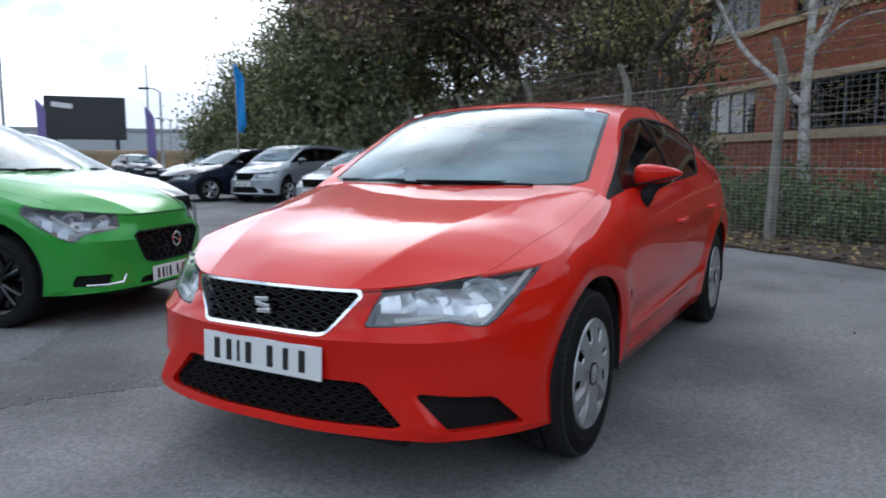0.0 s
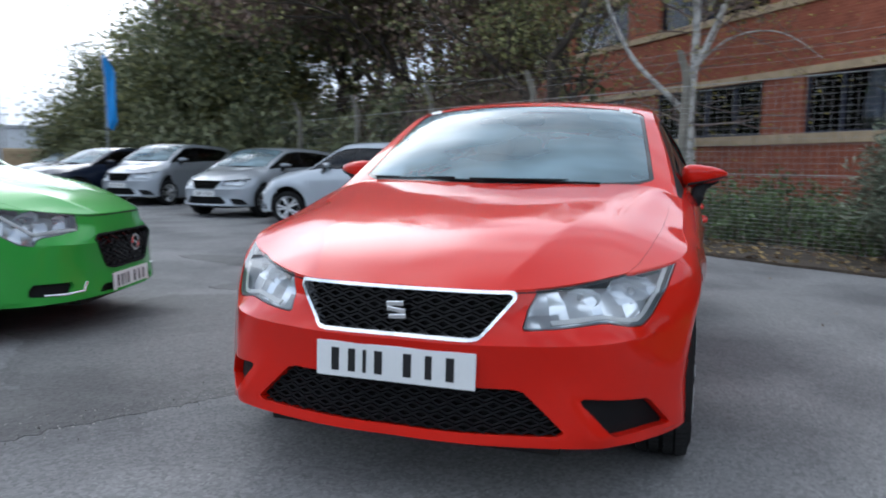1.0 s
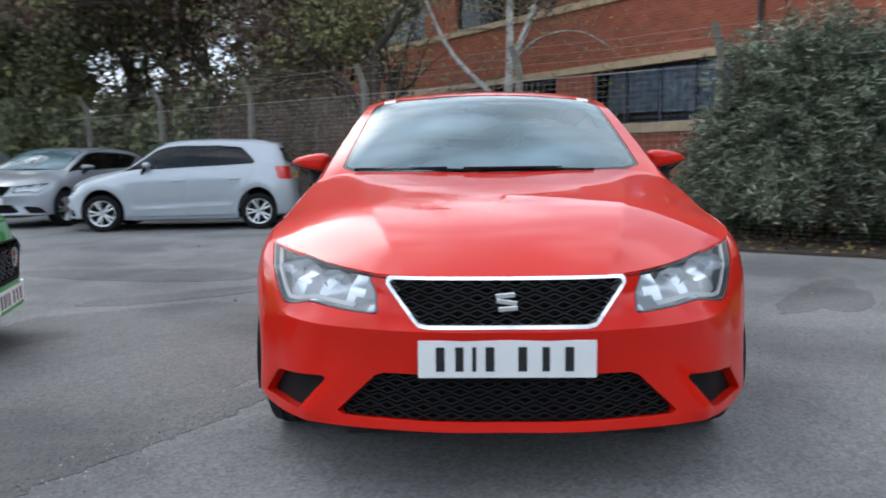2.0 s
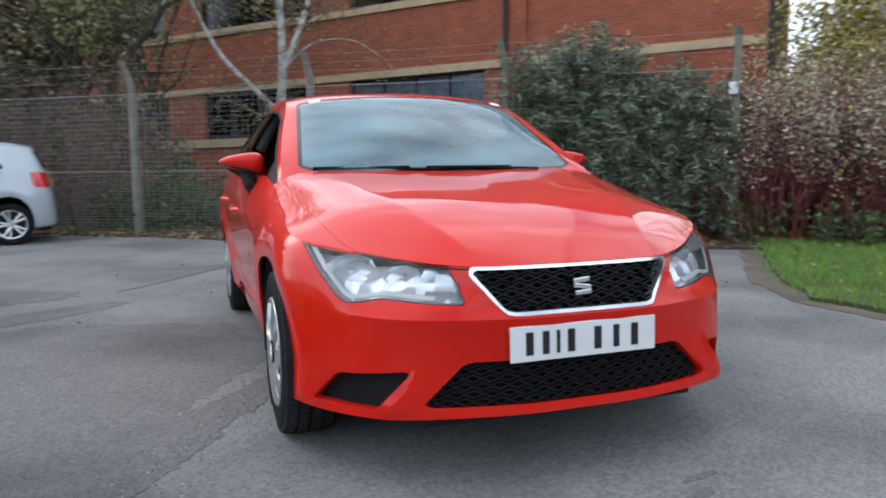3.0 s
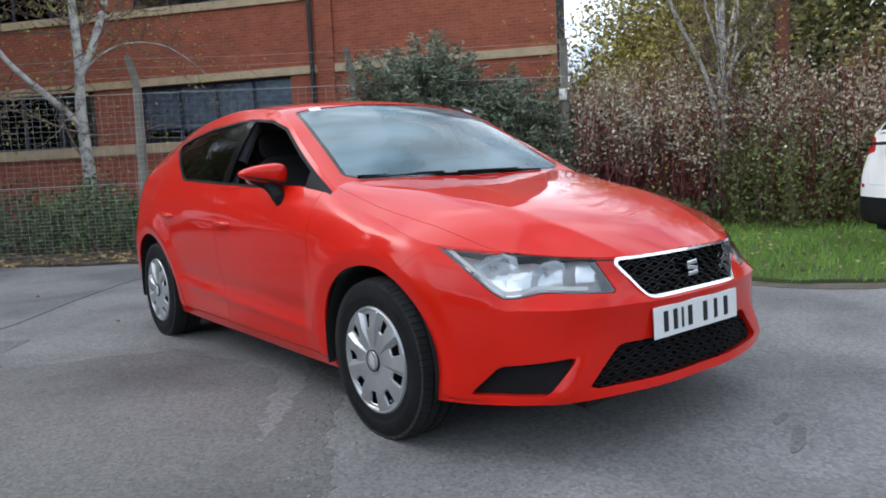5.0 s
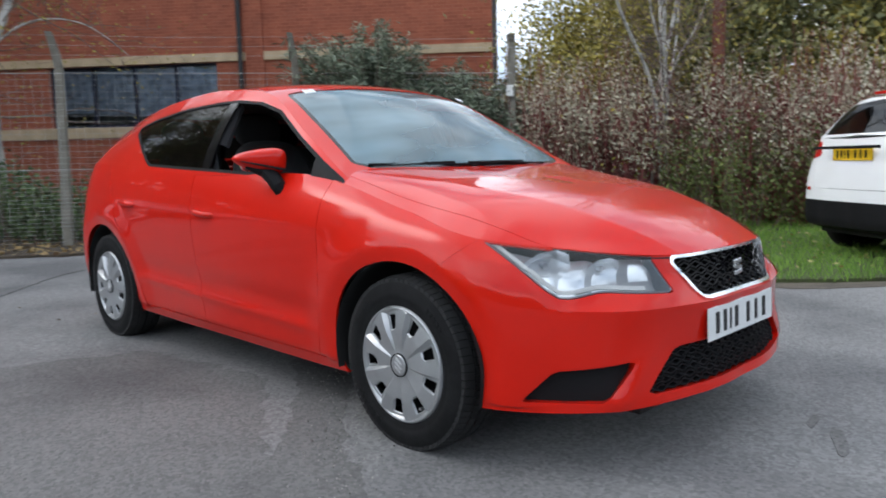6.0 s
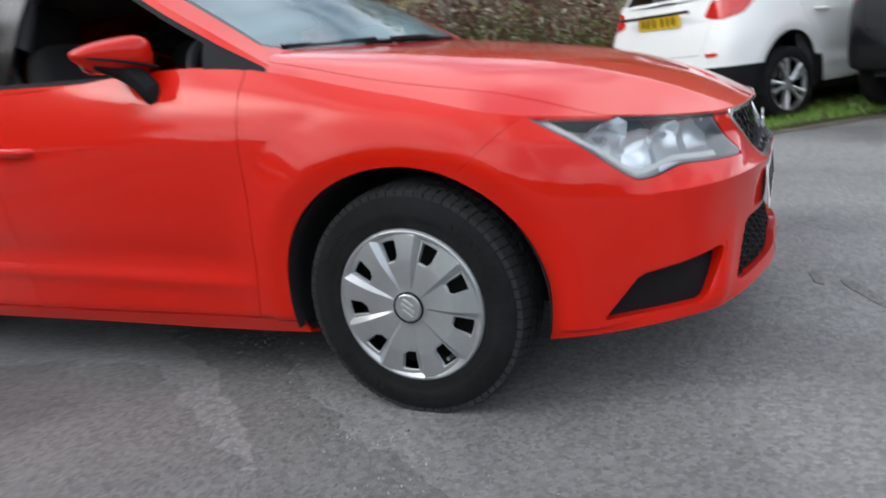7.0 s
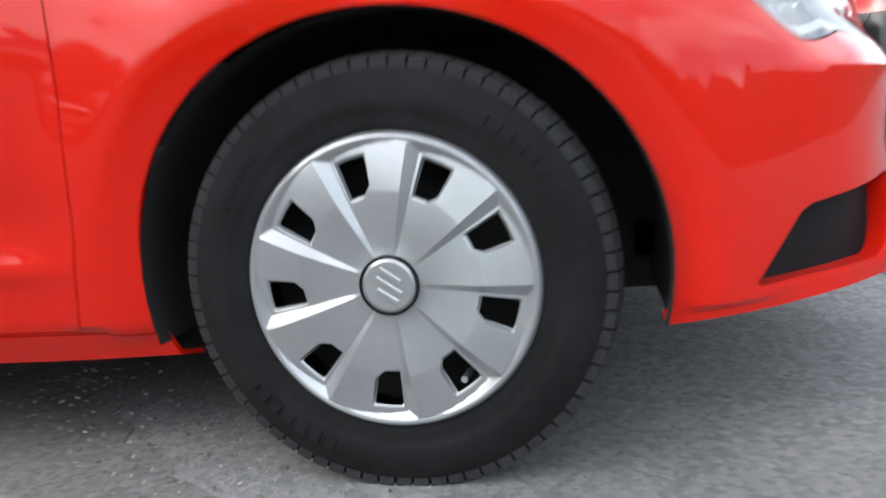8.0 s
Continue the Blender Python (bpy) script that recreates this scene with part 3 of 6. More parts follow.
def build_car(name, label, paint_m, m, fmap=None, res=1.0, wheels="alloy", r=.310, track=.7745, axles=(0.0, 2.636), steer=0.0, hero=False,
              grille_m=None, light_poly=None, grille_poly=None, fog_poly=None, intake_poly=None, tail=True, lower_black=False, open_window=False,
              plates=(True, True), tail_poly=None, roof_m=None, category="car", chrome_frame=False, plate_z=.4555, lamp_m=None, glazing_poly=None, rear_poly=None):
    """A hatchback-bodied car: panels cut from splined skins, glazing, lamps, wheels, cabin."""
    car = empty(name, m, label, category, "parked cars")
    fm = fmap or (lambda v: v)

    def put(nm, mesh, material, sides=2, parent=None, lab="", thick=.008, angle=28.0):
        if not len(mesh[1]):
            return []
        out = []
        if sides == 1:
            mm = both(mesh)
            out.append(mk(nm, fm(np.array(mm[0])), mm[1], material, parent or car, lab, thick=thick, angle=angle))
        else:
            for k in range(2):
                mm = mesh if k == 0 else flip(mesh)
                out.append(mk(nm, fm(np.array(mm[0])), mm[1], material, (parent[k] if isinstance(parent, (list, tuple)) else parent) or car, lab, thick=thick, angle=angle))
        return out

    def honeycomb(nm, surf, dist, span, rows, w, depth, material, parent):
        """Thin diamond bars laid just behind an opening of the skin."""
        pitch = (span[1] - span[0]) / rows
        half = int(.62 / w) + 1
        pieces, seen = [], set()
        for j in range(rows):
            zc = span[0] + pitch * (j + .5)
            for q in range(-half, half + 1):
                xc = (q + (.5 if j % 2 else 0)) * w
                for sd in (-1, 1):
                    p = [(xc, zc - .5 * pitch), (xc + sd * w * .5, zc), (xc, zc + .5 * pitch)]
                    for (x0, z0), (x1, z1) in ((p[0], p[1]), (p[1], p[2])):
                        key = (round((x0 + x1) / 2, 3), round((z0 + z1) / 2, 3))
                        if key in seen or dist(np.array([[abs(x0 + x1) / 2, (z0 + z1) / 2]]))[0] < .004:
                            continue
                        seen.add(key)
                        pp = [Vector((x, surf[np.argmin((surf[:, 0] + abs(x)) ** 2 + (surf[:, 2] - z) ** 2), 1] + depth, z)) for x, z in ((x0, z0), (x1, z1))]
                        d = pp[1] - pp[0]
                        n2 = Vector((-d.z, 0, d.x)).normalized() * .0030
                        bk = Vector((0, .020, 0))
                        c0, c1 = pp
                        pieces.append(([c0 - n2, c0 + n2, c1 + n2, c1 - n2, c0 - n2 + bk, c0 + n2 + bk, c1 + n2 + bk, c1 - n2 + bk],
                                       [(0, 1, 2, 3), (1, 0, 4, 5), (2, 1, 5, 6), (3, 2, 6, 7), (0, 3, 7, 4)]))
        if pieces:
            v, f = joined(pieces)
            tagged(mk(nm, fm(np.array([p[:] for p in v])), f, material, parent, smooth=False), kind="stuff")

    gs = grid_mesh(loft(SKIN, int(230 * res), int(52 * res), creases=(1, 2, 4, 6)))
    sv = gs[0]
    on_side = (np.abs(sv[:, 0]) > .70) & (sv[:, 1] < 3.1)
    for cy, cz, ar, crown in (ARCH_F, ARCH_R):
        d = np.hypot(sv[:, 1] - cy, np.where(sv[:, 2] > cz, (sv[:, 2] - cz) / crown, sv[:, 2] - cz))
        off = d - ar - .060
        tent = np.where(off < 0, 1 + off / .062, 1 - off / .13).clip(0, 1)
        sv[:, 0] -= on_side * .016 * (tent - .10 * np.exp(-(off / .012) ** 2)) * (sv[:, 2] > .24)
    along = ((sv[:, 1] - .45) / .15).clip(0, 1) * ((2.25 - sv[:, 1]) / .15).clip(0, 1)
    zr = .345 + .035 * (sv[:, 1] - .5)
    sv[:, 0] -= on_side * along * (.009 * np.exp(-((sv[:, 2] - zr) / .022) ** 2) - .008 * np.exp(-((sv[:, 2] - zr - .075) / .05) ** 2))
    if hero:
        # a raised fin between the corner blank and the lower intake
        p0, p1 = np.array([.615, .262]), np.array([.475, .425])
        w2 = np.stack([-sv[:, 0], sv[:, 2]], 1) - p0
        tt = (w2 @ (p1 - p0) / ((p1 - p0) @ (p1 - p0))).clip(0, 1)
        dd = np.linalg.norm(w2 - tt[:, None] * (p1 - p0), axis=1)
        sv[:, 1] -= (sv[:, 1] < -.3) * .018 * (1 - tt * .8) * np.exp(-(dd / .030) ** 2)
    skin = (sv, [f[::-1] for f in gs[1]])
    bg = loft(BONNET, int(70 * res), int(48 * res), creases=(2,))
    edge = top_at(np.linspace(2, 6, 500))
    near = edge[np.argmin(((bg[-1][:, None] - edge[None]) ** 2).sum(-1), axis=1)] - bg[-1]
    for q in range(1, 11):
        bg[-q] += near * ((11 - q) / 10) ** 1.5
    bon = grid_mesh(bg)
    roof = grid_mesh(loft(ROOF, int(130 * res), int(40 * res), screases=(6,)))
    gf = grid_mesh(loft(FLANK, int(130 * res), int(26 * res)))
    flank = (gf[0], [f[::-1] for f in gf[1]])
    fr = lambda v: -.18 - v[:, 1]
    rear = lambda v: v[:, 1] - 2.95
    HL, GR, FG, IN = light_poly or LIGHT, grille_poly or GRILLE, fog_poly or FOG, intake_poly or INTAKE
    TL, DLO, RG = tail_poly or TAILLIGHT, glazing_poly or GLAZING, rear_poly or REARGLASS

    for a in (ARCH_F, ARCH_R):
        skin = clip(skin, disc_out(*a))
    nose, rest = clip(skin, fr), clip(skin, lambda v: v[:, 1] + .18)
    lens = clip(nose, inside(corner, HL, .0015, .004))
    nose = clip(nose, outside(corner, HL, .0015, .004))
    grill = clip(nose, inside(front, GR, 0, .008))
    nose = clip(nose, outside(front, GR, 0, .008))
    fog = clip(nose, inside(corner, FG, 0, .006))
    nose = clip(nose, outside(corner, FG, 0, .006))
    intake = clip(nose, inside(front, IN, 0, .008))
    nose = clip(nose, outside(front, IN, 0, .008))
    bump = clip(nose, inside(side, BUMPER, .0004))
    fend = clip(nose, outside(side, BUMPER, .0004))
    lowm = M_BLACKTRIM if lower_black else paint_m
    if lower_black:
        low = clip(bump, lambda v: .33 - v[:, 2])
        bump = clip(bump, lambda v: v[:, 2] - .33)
        put("lower_bumper", low, M_BLACKTRIM, 1)
    put("front_bumper", bump, paint_m, 1, lab="painted front bumper", thick=.012)
    # sides
    sill = clip(rest, inside(side, SILL, .002))
    rest = clip(rest, outside(side, SILL, .002))
    doorf = clip(rest, inside(side, DOOR_F, .0014))
    doorr = clip(rest, inside(side, DOOR_R, .002))
    rest = clip(clip(rest, outside(side, DOOR_F, .0014)), outside(side, DOOR_R, .002))
    wing = clip(rest, lambda v: 1.0 - v[:, 1])
    quarter = clip(rest, lambda v: v[:, 1] - 1.0)
    # weld the wing behind and before the wheel's axle
    wv, wf = joined([(list(fend[0]), fend[1]), (list(wing[0]), wing[1])])
    bmw = bmesh.new()
    vs = [bmw.verts.new(p) for p in wv]
    for f in wf:
        try:
            bmw.faces.new([vs[i] for i in f])
        except ValueError:
            pass
    bmesh.ops.remove_doubles(bmw, verts=bmw.verts, dist=.0004)
    bmw.verts.index_update()
    wing = (np.array([v.co[:] for v in bmw.verts]), [tuple(v.index for v in f.verts) for f in bmw.faces])
    bmw.free()
    put("front_wing", wing, paint_m, 2, thick=.012)
    put("sill_panel", sill, lowm, 2)
    fdoors = put("front_door", doorf, paint_m, 2, thick=.012)
    rdoors = put("rear_door", doorr, paint_m, 2, thick=.012)
    # rear
    tl = clip(clip(quarter, lambda v: v[:, 1] - 2.98), inside(rearcorner, TL, .001))
    quarter = clip(quarter, lambda v: -np.minimum(sdf(TL)(rearcorner(v)) - .001, v[:, 1] - 2.98))
    if tail:
        gate = clip(clip(quarter, rear), inside(front, TAILGATE, .002))
        quarter = clip(quarter, lambda v: -np.minimum(sdf(TAILGATE)(front(v)) + .002, v[:, 1] - 2.95))
        put("tailgate", gate, paint_m, 1)
    if lower_black:
        low = clip(quarter, lambda v: .455 - v[:, 2])
        quarter = clip(quarter, lambda v: v[:, 2] - .455)
        put("rear_lower_bumper", low, M_BLACKTRIM, 1)
    put("rear_quarter", quarter, paint_m, 1)
    put("tail_light", shifted(tl, .004), M_TAIL, 2, lab="red tail light lens")
    # bonnet
    bon = clip(bon, lambda v: .372 - v[:, 1] + .12 * np.abs(v[:, 0]))
    rim3 = top_at(np.linspace(0, 6, 160))
    shut = sdf(SHUT)
    bo = clip(bon, lambda v: shut(top_proj(v)) - .0003)
    bo = clip(bo, lambda v: np.sqrt(((v[:, None] - rim3[None]) ** 2).sum(-1)).min(1) - .005)
    shoulder = clip(bon, lambda v: -shut(top_proj(v)) - .0003)
    bonnet = put("bonnet", (shifted(bo, .001)[0], bo[1]), paint_m, 1, lab="painted bonnet with two long creases", thick=.012, angle=20)
    put("wing_top", shoulder, paint_m, 2, thick=.010, angle=20)
    roll = top_at(np.linspace(3.2, 5.8, 60)) + np.array([.003, 0, -.0062])
    put("wing_edge", (np.array([p[:] for p in tube(roll, .006, 6)[0]]), tube(roll, .006, 6)[1]), paint_m, 2, thick=0)
    # dark tubes below the bonnet's edges put the shade into its shut lines
    seam = top_at(np.linspace(0, 3.3, 60)) + np.array([.004, 0, -.007])
    line = np.array([p for p in SHUT[3:10]])
    lp = np.c_[-line, np.zeros(len(line))]
    lp[:, 1] *= -1
    lp[:, 2] = [bon[0][np.argmin((bon[0][:, 0] - q[0]) ** 2 + (bon[0][:, 1] - q[1]) ** 2), 2] - .008 for q in lp]
    mir = np.array([-1, 1, 1])
    gap_tubes = joined([tube(seam, .005, 5), tube(seam * mir, .005, 5), tube(lp, .003, 5), tube(lp * mir, .003, 5)])
    mk("bonnet_gap_shade", fm(np.array([p[:] for p in gap_tubes[0]])), gap_tubes[1], M_DARK, bonnet[0])
    # roof, screens
    scr = clip(clip(roof, lambda v: 1.5 - v[:, 1]), inside(top_proj, SCREEN, .0))
    shell = clip(roof, lambda v: -np.minimum(sdf(SCREEN)(top_proj(v)), 1.5 - v[:, 1]))
    rg = clip(clip(shell, lambda v: v[:, 1] - 3.0), inside(front, RG))
    shell = clip(shell, lambda v: -np.minimum(sdf(RG)(front(v)), v[:, 1] - 3.0))
    cowl = clip(shell, lambda v: .43 + .02 - v[:, 1] - .02 * np.abs(v[:, 0]))
    cowl = clip(cowl, lambda v: .60 + v[:, 0])
    shell = clip(shell, lambda v: np.maximum(v[:, 1] - .43 - .02 + .02 * np.abs(v[:, 0]), -v[:, 0] - .60))
    put("cowl", largest(cowl), M_BLACKTRIM, 1, lab="black plastic cowl under the windscreen")
    put("roof_panel", shell, roof_m or paint_m, 1, thick=.015)
    band = clip(scr, lambda v: .020 - sdf(SCREEN)(top_proj(v)))
    pane = clip(scr, lambda v: sdf(SCREEN)(top_proj(v)) - .020)
    put("screen_surround", shifted(band, -.003), M_GLOSSBLACK, 1, thick=.003)
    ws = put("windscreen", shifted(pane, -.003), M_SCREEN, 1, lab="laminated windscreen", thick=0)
    rw = put("rear_window", shifted(rg, -.003), M_TINT, 1, thick=0)
    # side glazing
    dlo = clip(flank, inside(side, DLO, 0, .006))
    frame_m = clip(flank, outside(side, DLO, 0, .006))
    put("side_frame", frame_m, paint_m, 2, thick=.015)
    s_dlo = lambda v: sdf(DLO, .006)(side(v))
    y = lambda a: (lambda v: v[:, 1] - a)
    ny = lambda a: (lambda v: a - v[:, 1])
    rim_ = clip(dlo, lambda v: .013 - s_dlo(v))
    glz = clip(dlo, lambda v: s_dlo(v) - .013)
    slant = lambda v: v[:, 1] - .595 - .25 * (v[:, 2] - 1.0)
    sail = clip(glz, lambda v: -slant(v))
    bpil = clip(clip(glz, y(1.36)), ny(1.435))
    put("window_seal", shifted(rim_, .001), M_BLACKTRIM, 2, thick=.006)
    put("mirror_sail", shifted(sail, .001), M_BLACKTRIM, 2, thick=.006)
    put("pillar_cover", shifted(bpil, .001), M_GLOSSBLACK, 2, thick=.006)
    fg = clip(clip(glz, slant), ny(1.36))
    rgp = clip(glz, y(1.435))
    k0 = put("front_window", shifted(fg, -.006), M_GLASS if hero else M_TINT, 2, thick=0)
    k1 = put("rear_door_window", shifted(rgp, -.004), M_TINT, 2, thick=0)
    if open_window:
        me = k0[0].data
        bpy.data.objects.remove(k0[0])
        k0 = k0[1:]
    for ob in (*ws, *rw, *k0, *k1):
        ob.visible_shadow = False
    # lamps
    shell_ = shifted(lens, -.058)
    if hero or res >= .7:
        # tall flutes pressed into the reflector
        u_ = corner(shell_[0])[:, 0] + .35 * (shell_[0][:, 2] - .67)
        fold = np.abs(((u_ / .115) % 1.0) - .62) * np.where(((u_ / .115) % 1.0) < .62, 1 / .62, 1 / .38)
        nn = normals(shell_)
        shell_ = (shell_[0] + nn * (.016 * fold[:, None] - .006), shell_[1])
    hs = put("headlight", shell_, lamp_m or (M_REFLECT if hero else M_LAMPBRIGHT), 2, lab="clear-lensed headlight with fluted reflector", thick=0, angle=14)
    rimstrip = clip(lens, lambda v: .006 - sdf(HL, .004)(corner(v)))
    put("light_edge", shifted(rimstrip, -.003), M_LAMPGREY, 2, hs, thick=.06)
    for ob in put("lens", shifted(lens, -.001), M_LENS, 2, hs, thick=0):
        ob.visible_shadow = False
    for k, sx in ((0, 1), (1, -1)):
        bowls = [((-.668, -.482, .670), .084, .05), ((-.530, -.602, .656), .058, .045)]
        for c, rad, dp in bowls:
            v, f = lathe([(dp, .004), (dp * .93, rad * .35), (dp * .6, rad * .75), (0, rad), (-.004, rad * 1.04)], 9)
            mm = pose(0, 0, 0, 0, 0, 66) @ pose(0, 0, 0, 20)
            vv = np.array([(mm @ Vector(p))[:] for p in v]) * np.array([1, 1, .62])
            vv[:, 1] -= vv[:, 2] * .5
            vv = vv + np.array(c)
            vv[:, 0] *= sx
            mk("reflector", fm(vv), f, M_REFLECT, hs[k], "bright faceted reflector bowl", angle=12)
            v, f = lathe([(-.002, .0001), (-.004, rad * .13), (dp * .8, rad * .15)], 14)
            vv = np.array([(mm @ Vector(p))[:] for p in v]) + np.array(c)
            vv[:, 0] *= sx
            mk("bulb_cap", fm(vv), f, M_SATIN, hs[k])
        if hero:
            continue
        pts = hermite(np.arange(6), [(-.43, -.705, .604), (-.53, -.648, .612), (-.61, -.578, .602), (-.668, -.528, .601), (-.715, -.455, .650), (-.752, -.385, .695)], np.linspace(0, 5, 30))
        pts[:, 0] *= sx
        mk("daylight_strip", *[fm(np.array(tube(pts, .0095, 8)[0])), tube(pts, .0095, 8)[1]], M_STICKER, hs[k], "pale daytime light strip")
        v, f = joined([tube([(-.60 * sx, -.50, .628), (-.60 * sx, -.52, .70)], .004, 6)])
        mk("divider", fm(np.array(v)), f, M_SATIN, hs[k])
    if hero:
        # a pale strip follows the lower and outer edges of the lens
        s_hl = lambda v: sdf(HL)(corner(v))
        drl = clip(clip(clip(lens, lambda v: s_hl(v) - .011), lambda v: .023 - s_hl(v)), lambda v: corner(v)[:, 0] + .185)
        put("daylight_strip", shifted(drl, -.014), M_STICKER, 2, hs, "pale daytime light strip", thick=.006)
    # grille and openings
    gm = grille_m or M_GLOSSBLACK
    gr = put("grille", shifted(grill, -.035), M_DARK, 1, lab="black honeycomb radiator grille", thick=0)
    if len(grill[1]):
        sg = sdf(GR, .008)
        put("grille_frame", shifted(clip(grill, lambda v: .0100 - sg(front(v))), .006), M_CHROME if chrome_frame else M_BLACKTRIM, 1, gr[0], "bright chrome grille frame" if chrome_frame else "", thick=.03)
        honeycomb("honeycomb_mesh", grill[0], sg, (min(p[1] for p in GR), max(p[1] for p in GR)), 6 if hero else 5, .74 / (13 if hero else 9), .012, gm, gr[0])
    put("fog_recess", shifted(fog, -.034), M_BLACKTRIM, 2, lab="black blank in the bumper corner", thick=0)
    it = put("lower_intake", shifted(intake, -.11), M_DARK, 1, lab="black lower air intake", thick=0)
    if len(intake[1]):
        honeycomb("intake_mesh", intake[0], sdf(IN, .008), (min(p[1] for p in IN), max(p[1] for p in IN)), 6 if hero else 3, .055 if hero else .09, .022, M_BLACKTRIM, it[0])
    # flanges round the openings
    for nm, mesh, poly, pr in (("fog_edge", fog, FG, corner), ("intake_edge", intake, IN, front)):
        put(nm, shifted(clip(mesh, lambda v, s=sdf(poly, .007): .008 - s(pr(v))), -.001), paint_m, 2 if nm == "fog_edge" else 1, thick=.04)
    # wheel arch liners and dark underbody
    for (cy, cz, rr, crown) in (ARCH_F, ARCH_R):
        arc = [(math.cos(a) * rr, math.sin(a) * rr * (crown if math.sin(a) > 0 else 1)) for a in np.linspace(-.25, math.pi + .25, 40)]
        for sx in (1, -1):
            v = [(sx * x, cy + a * k, cz + b * k) for x, k in ((-.866, 1.0), (-.845, .992), (-.80, 1.02), (-.50, 1.02), (-.50, .5), (-.50, .0)) for a, b in arc]
            n = len(arc)
            f = [(i * n + k, i * n + k + 1, (i + 1) * n + k + 1, (i + 1) * n + k) for i in range(5) for k in range(n - 1)]
            mk("arch_liner", fm(np.array(v)), f, M_DARK, car, "black wheel arch liner")
    part("underbody", merge([box(1.50, 1.75, .10, Matrix.Translation((0, 1.30, .24))), box(.98, 4.0, .14, Matrix.Translation((0, 1.28, .26))), box(1.0, .30, .06, Matrix.Translation((0, -.50, .28)))]), M_DARK, car)
    for ob in car.children:
        if ob.name.startswith("underbody"):
            for vv in ob.data.vertices:
                vv.co = fm(np.array([vv.co[:]]))[0]
    # wheels
    det = 1.0 if hero else .5
    for ax, yy in enumerate(axles):
        for sx in (-1, 1):
            add_wheel(car, sx * track, yy, r, .198 if hero else .2, wheels, steer if ax == 0 else 0.0, det)
    # mirrors
    mir = put("door_mirror", mirror_shell(), paint_m, 2, lab="door mirror in body colour over a black base", thick=0)
    put("mirror_base", mirror_base(), M_BLACKTRIM, 2, mir, thick=0)
    put("mirror_glass", mirror_glass(), M_CHROME, 2, mir, thick=0)
    put("side_repeater", mirror_strip(), M_BLACKTRIM, 2, mir, thick=0)
    # handles, wipers, aerial
    for yy, zz, xx, doors in ((1.34, .79, -.902, fdoors), (2.24, .815, -.897, rdoors)):
        bm = handle_mesh(yy, zz, xx)
        put("door_handle", bm, paint_m, 2, doors, thick=0)
    for k, (a, b) in enumerate((((.46, .385, .990), (-.10, .352, .994)), ((-.06, .350, .992), (-.60, .440, .994)))):
        pts = [a, ((a[0] + b[0]) / 2, (a[1] + b[1]) / 2 + .002, (a[2] + b[2]) / 2 + .004), b]
        arm = mk("wiper", *[fm(np.array(tube(pts, .006, 6)[0])), tube(pts, .006, 6)[1]], M_BLACKTRIM, car, "black wiper at rest")
        q = [(b[0] - .02, b[1] + .004, b[2] + .008), ((a[0] * .35 + b[0] * .65), b[1] - .012, b[2] + .008), (a[0] * .75 + b[0] * .25, a[1] + .02, a[2] + .012)]
        mk("blade", *[fm(np.array(tube(q, .005, 6)[0])), tube(q, .005, 6)[1]], M_BLACKTRIM, arm)
    # cabin
    cabin(car, fm, hero)
    if plates[0]:
        c = fm(np.array([[0, -.832, plate_z]]))[0]
        plate(car, pose(c[0], c[1], c[2], -2), M_PLATE_W)
    if plates[1]:
        c = fm(np.array([[0, 3.340, .86 if tail_poly is not None else .68]]))[0]
        plate(car, pose(c[0], c[1] + .012, c[2], 0, 0, 180), M_PLATE_Y)
    return car


def blob(center, size, power=2.6, nu=28, nv=18, warp=None):
    """A rounded superellipsoid form."""
    v = []
    sp = lambda c, p: math.copysign(abs(c) ** (2 / p), c)
    for i in range(nv + 1):
        a = -math.pi / 2 + math.pi * i / nv
        for k in range(nu):
            b = 2 * math.pi * k / nu
            p = [sp(math.cos(a), power) * sp(math.cos(b), power), sp(math.cos(a), power) * sp(math.sin(b), power), sp(math.sin(a), power)]
            if warp:
                p = warp(p)
            v.append([center[j] + size[j] * p[j] for j in range(3)])
    f = [(i * nu + k, i * nu + (k + 1) % nu, (i + 1) * nu + (k + 1) % nu, (i + 1) * nu + k) for i in range(nv) for k in range(nu)]
    return np.array(v), f


def mirror_shell():
    """A wedge: a thin outer tip, a deep inner end, the underside rising outwards."""
    def warp(p):
        t = (p[0] + 1) / 2          # 0 outer tip, 1 inner
        up, dn = .012 + .040 * t ** .55, .012 + .070 * t ** .75
        return [p[0], p[1] * (.40 + .60 * min(1, t * 1.5) ** .6) + .55 * (1 - t) ** 1.5, (p[2] * up if p[2] > 0 else p[2] * dn)]
    return blob((-.895, .812, 1.036), (.103, .078, 1.0), 3.0, 36, 22, warp)


def mirror_glass():
    v, f = blob((-.880, .885, 1.022), (.078, .006, .040), 3.0, 24, 6)
    return v, f


def mirror_strip():
    pts = [(-.985, .819, 1.026), (-.94, .762, 1.012), (-.88, .741, .998), (-.82, .737, .985)]
    v, f = tube(pts, [.003, .005, .006, .006], 6)
    return np.array([p[:] for p in v]), f


def mirror_base():
    pts = [(-.850, .735, .895), (-.862, .742, .925), (-.868, .765, .955), (-.89, .80, .984), (-.95, .835, 1.010)]
    v, f = tube(pts, [.028, .032, .032, .026, .014], 12)
    return np.array([p[:] for p in v]), f


def handle_mesh(yy, zz, xx):
    ys = np.linspace(-.095, .095, 11)
    pts = [(xx + .012 - .030 * (1 - (abs(y) / .095) ** 4), yy + y, zz + .006 * y / .095) for y in ys]
    v, f = tube(pts, [.010, .013, .0135, .013, .0125, .0125, .0125, .013, .0135, .013, .010], 10)
    return np.array([p[:] for p in v]), f


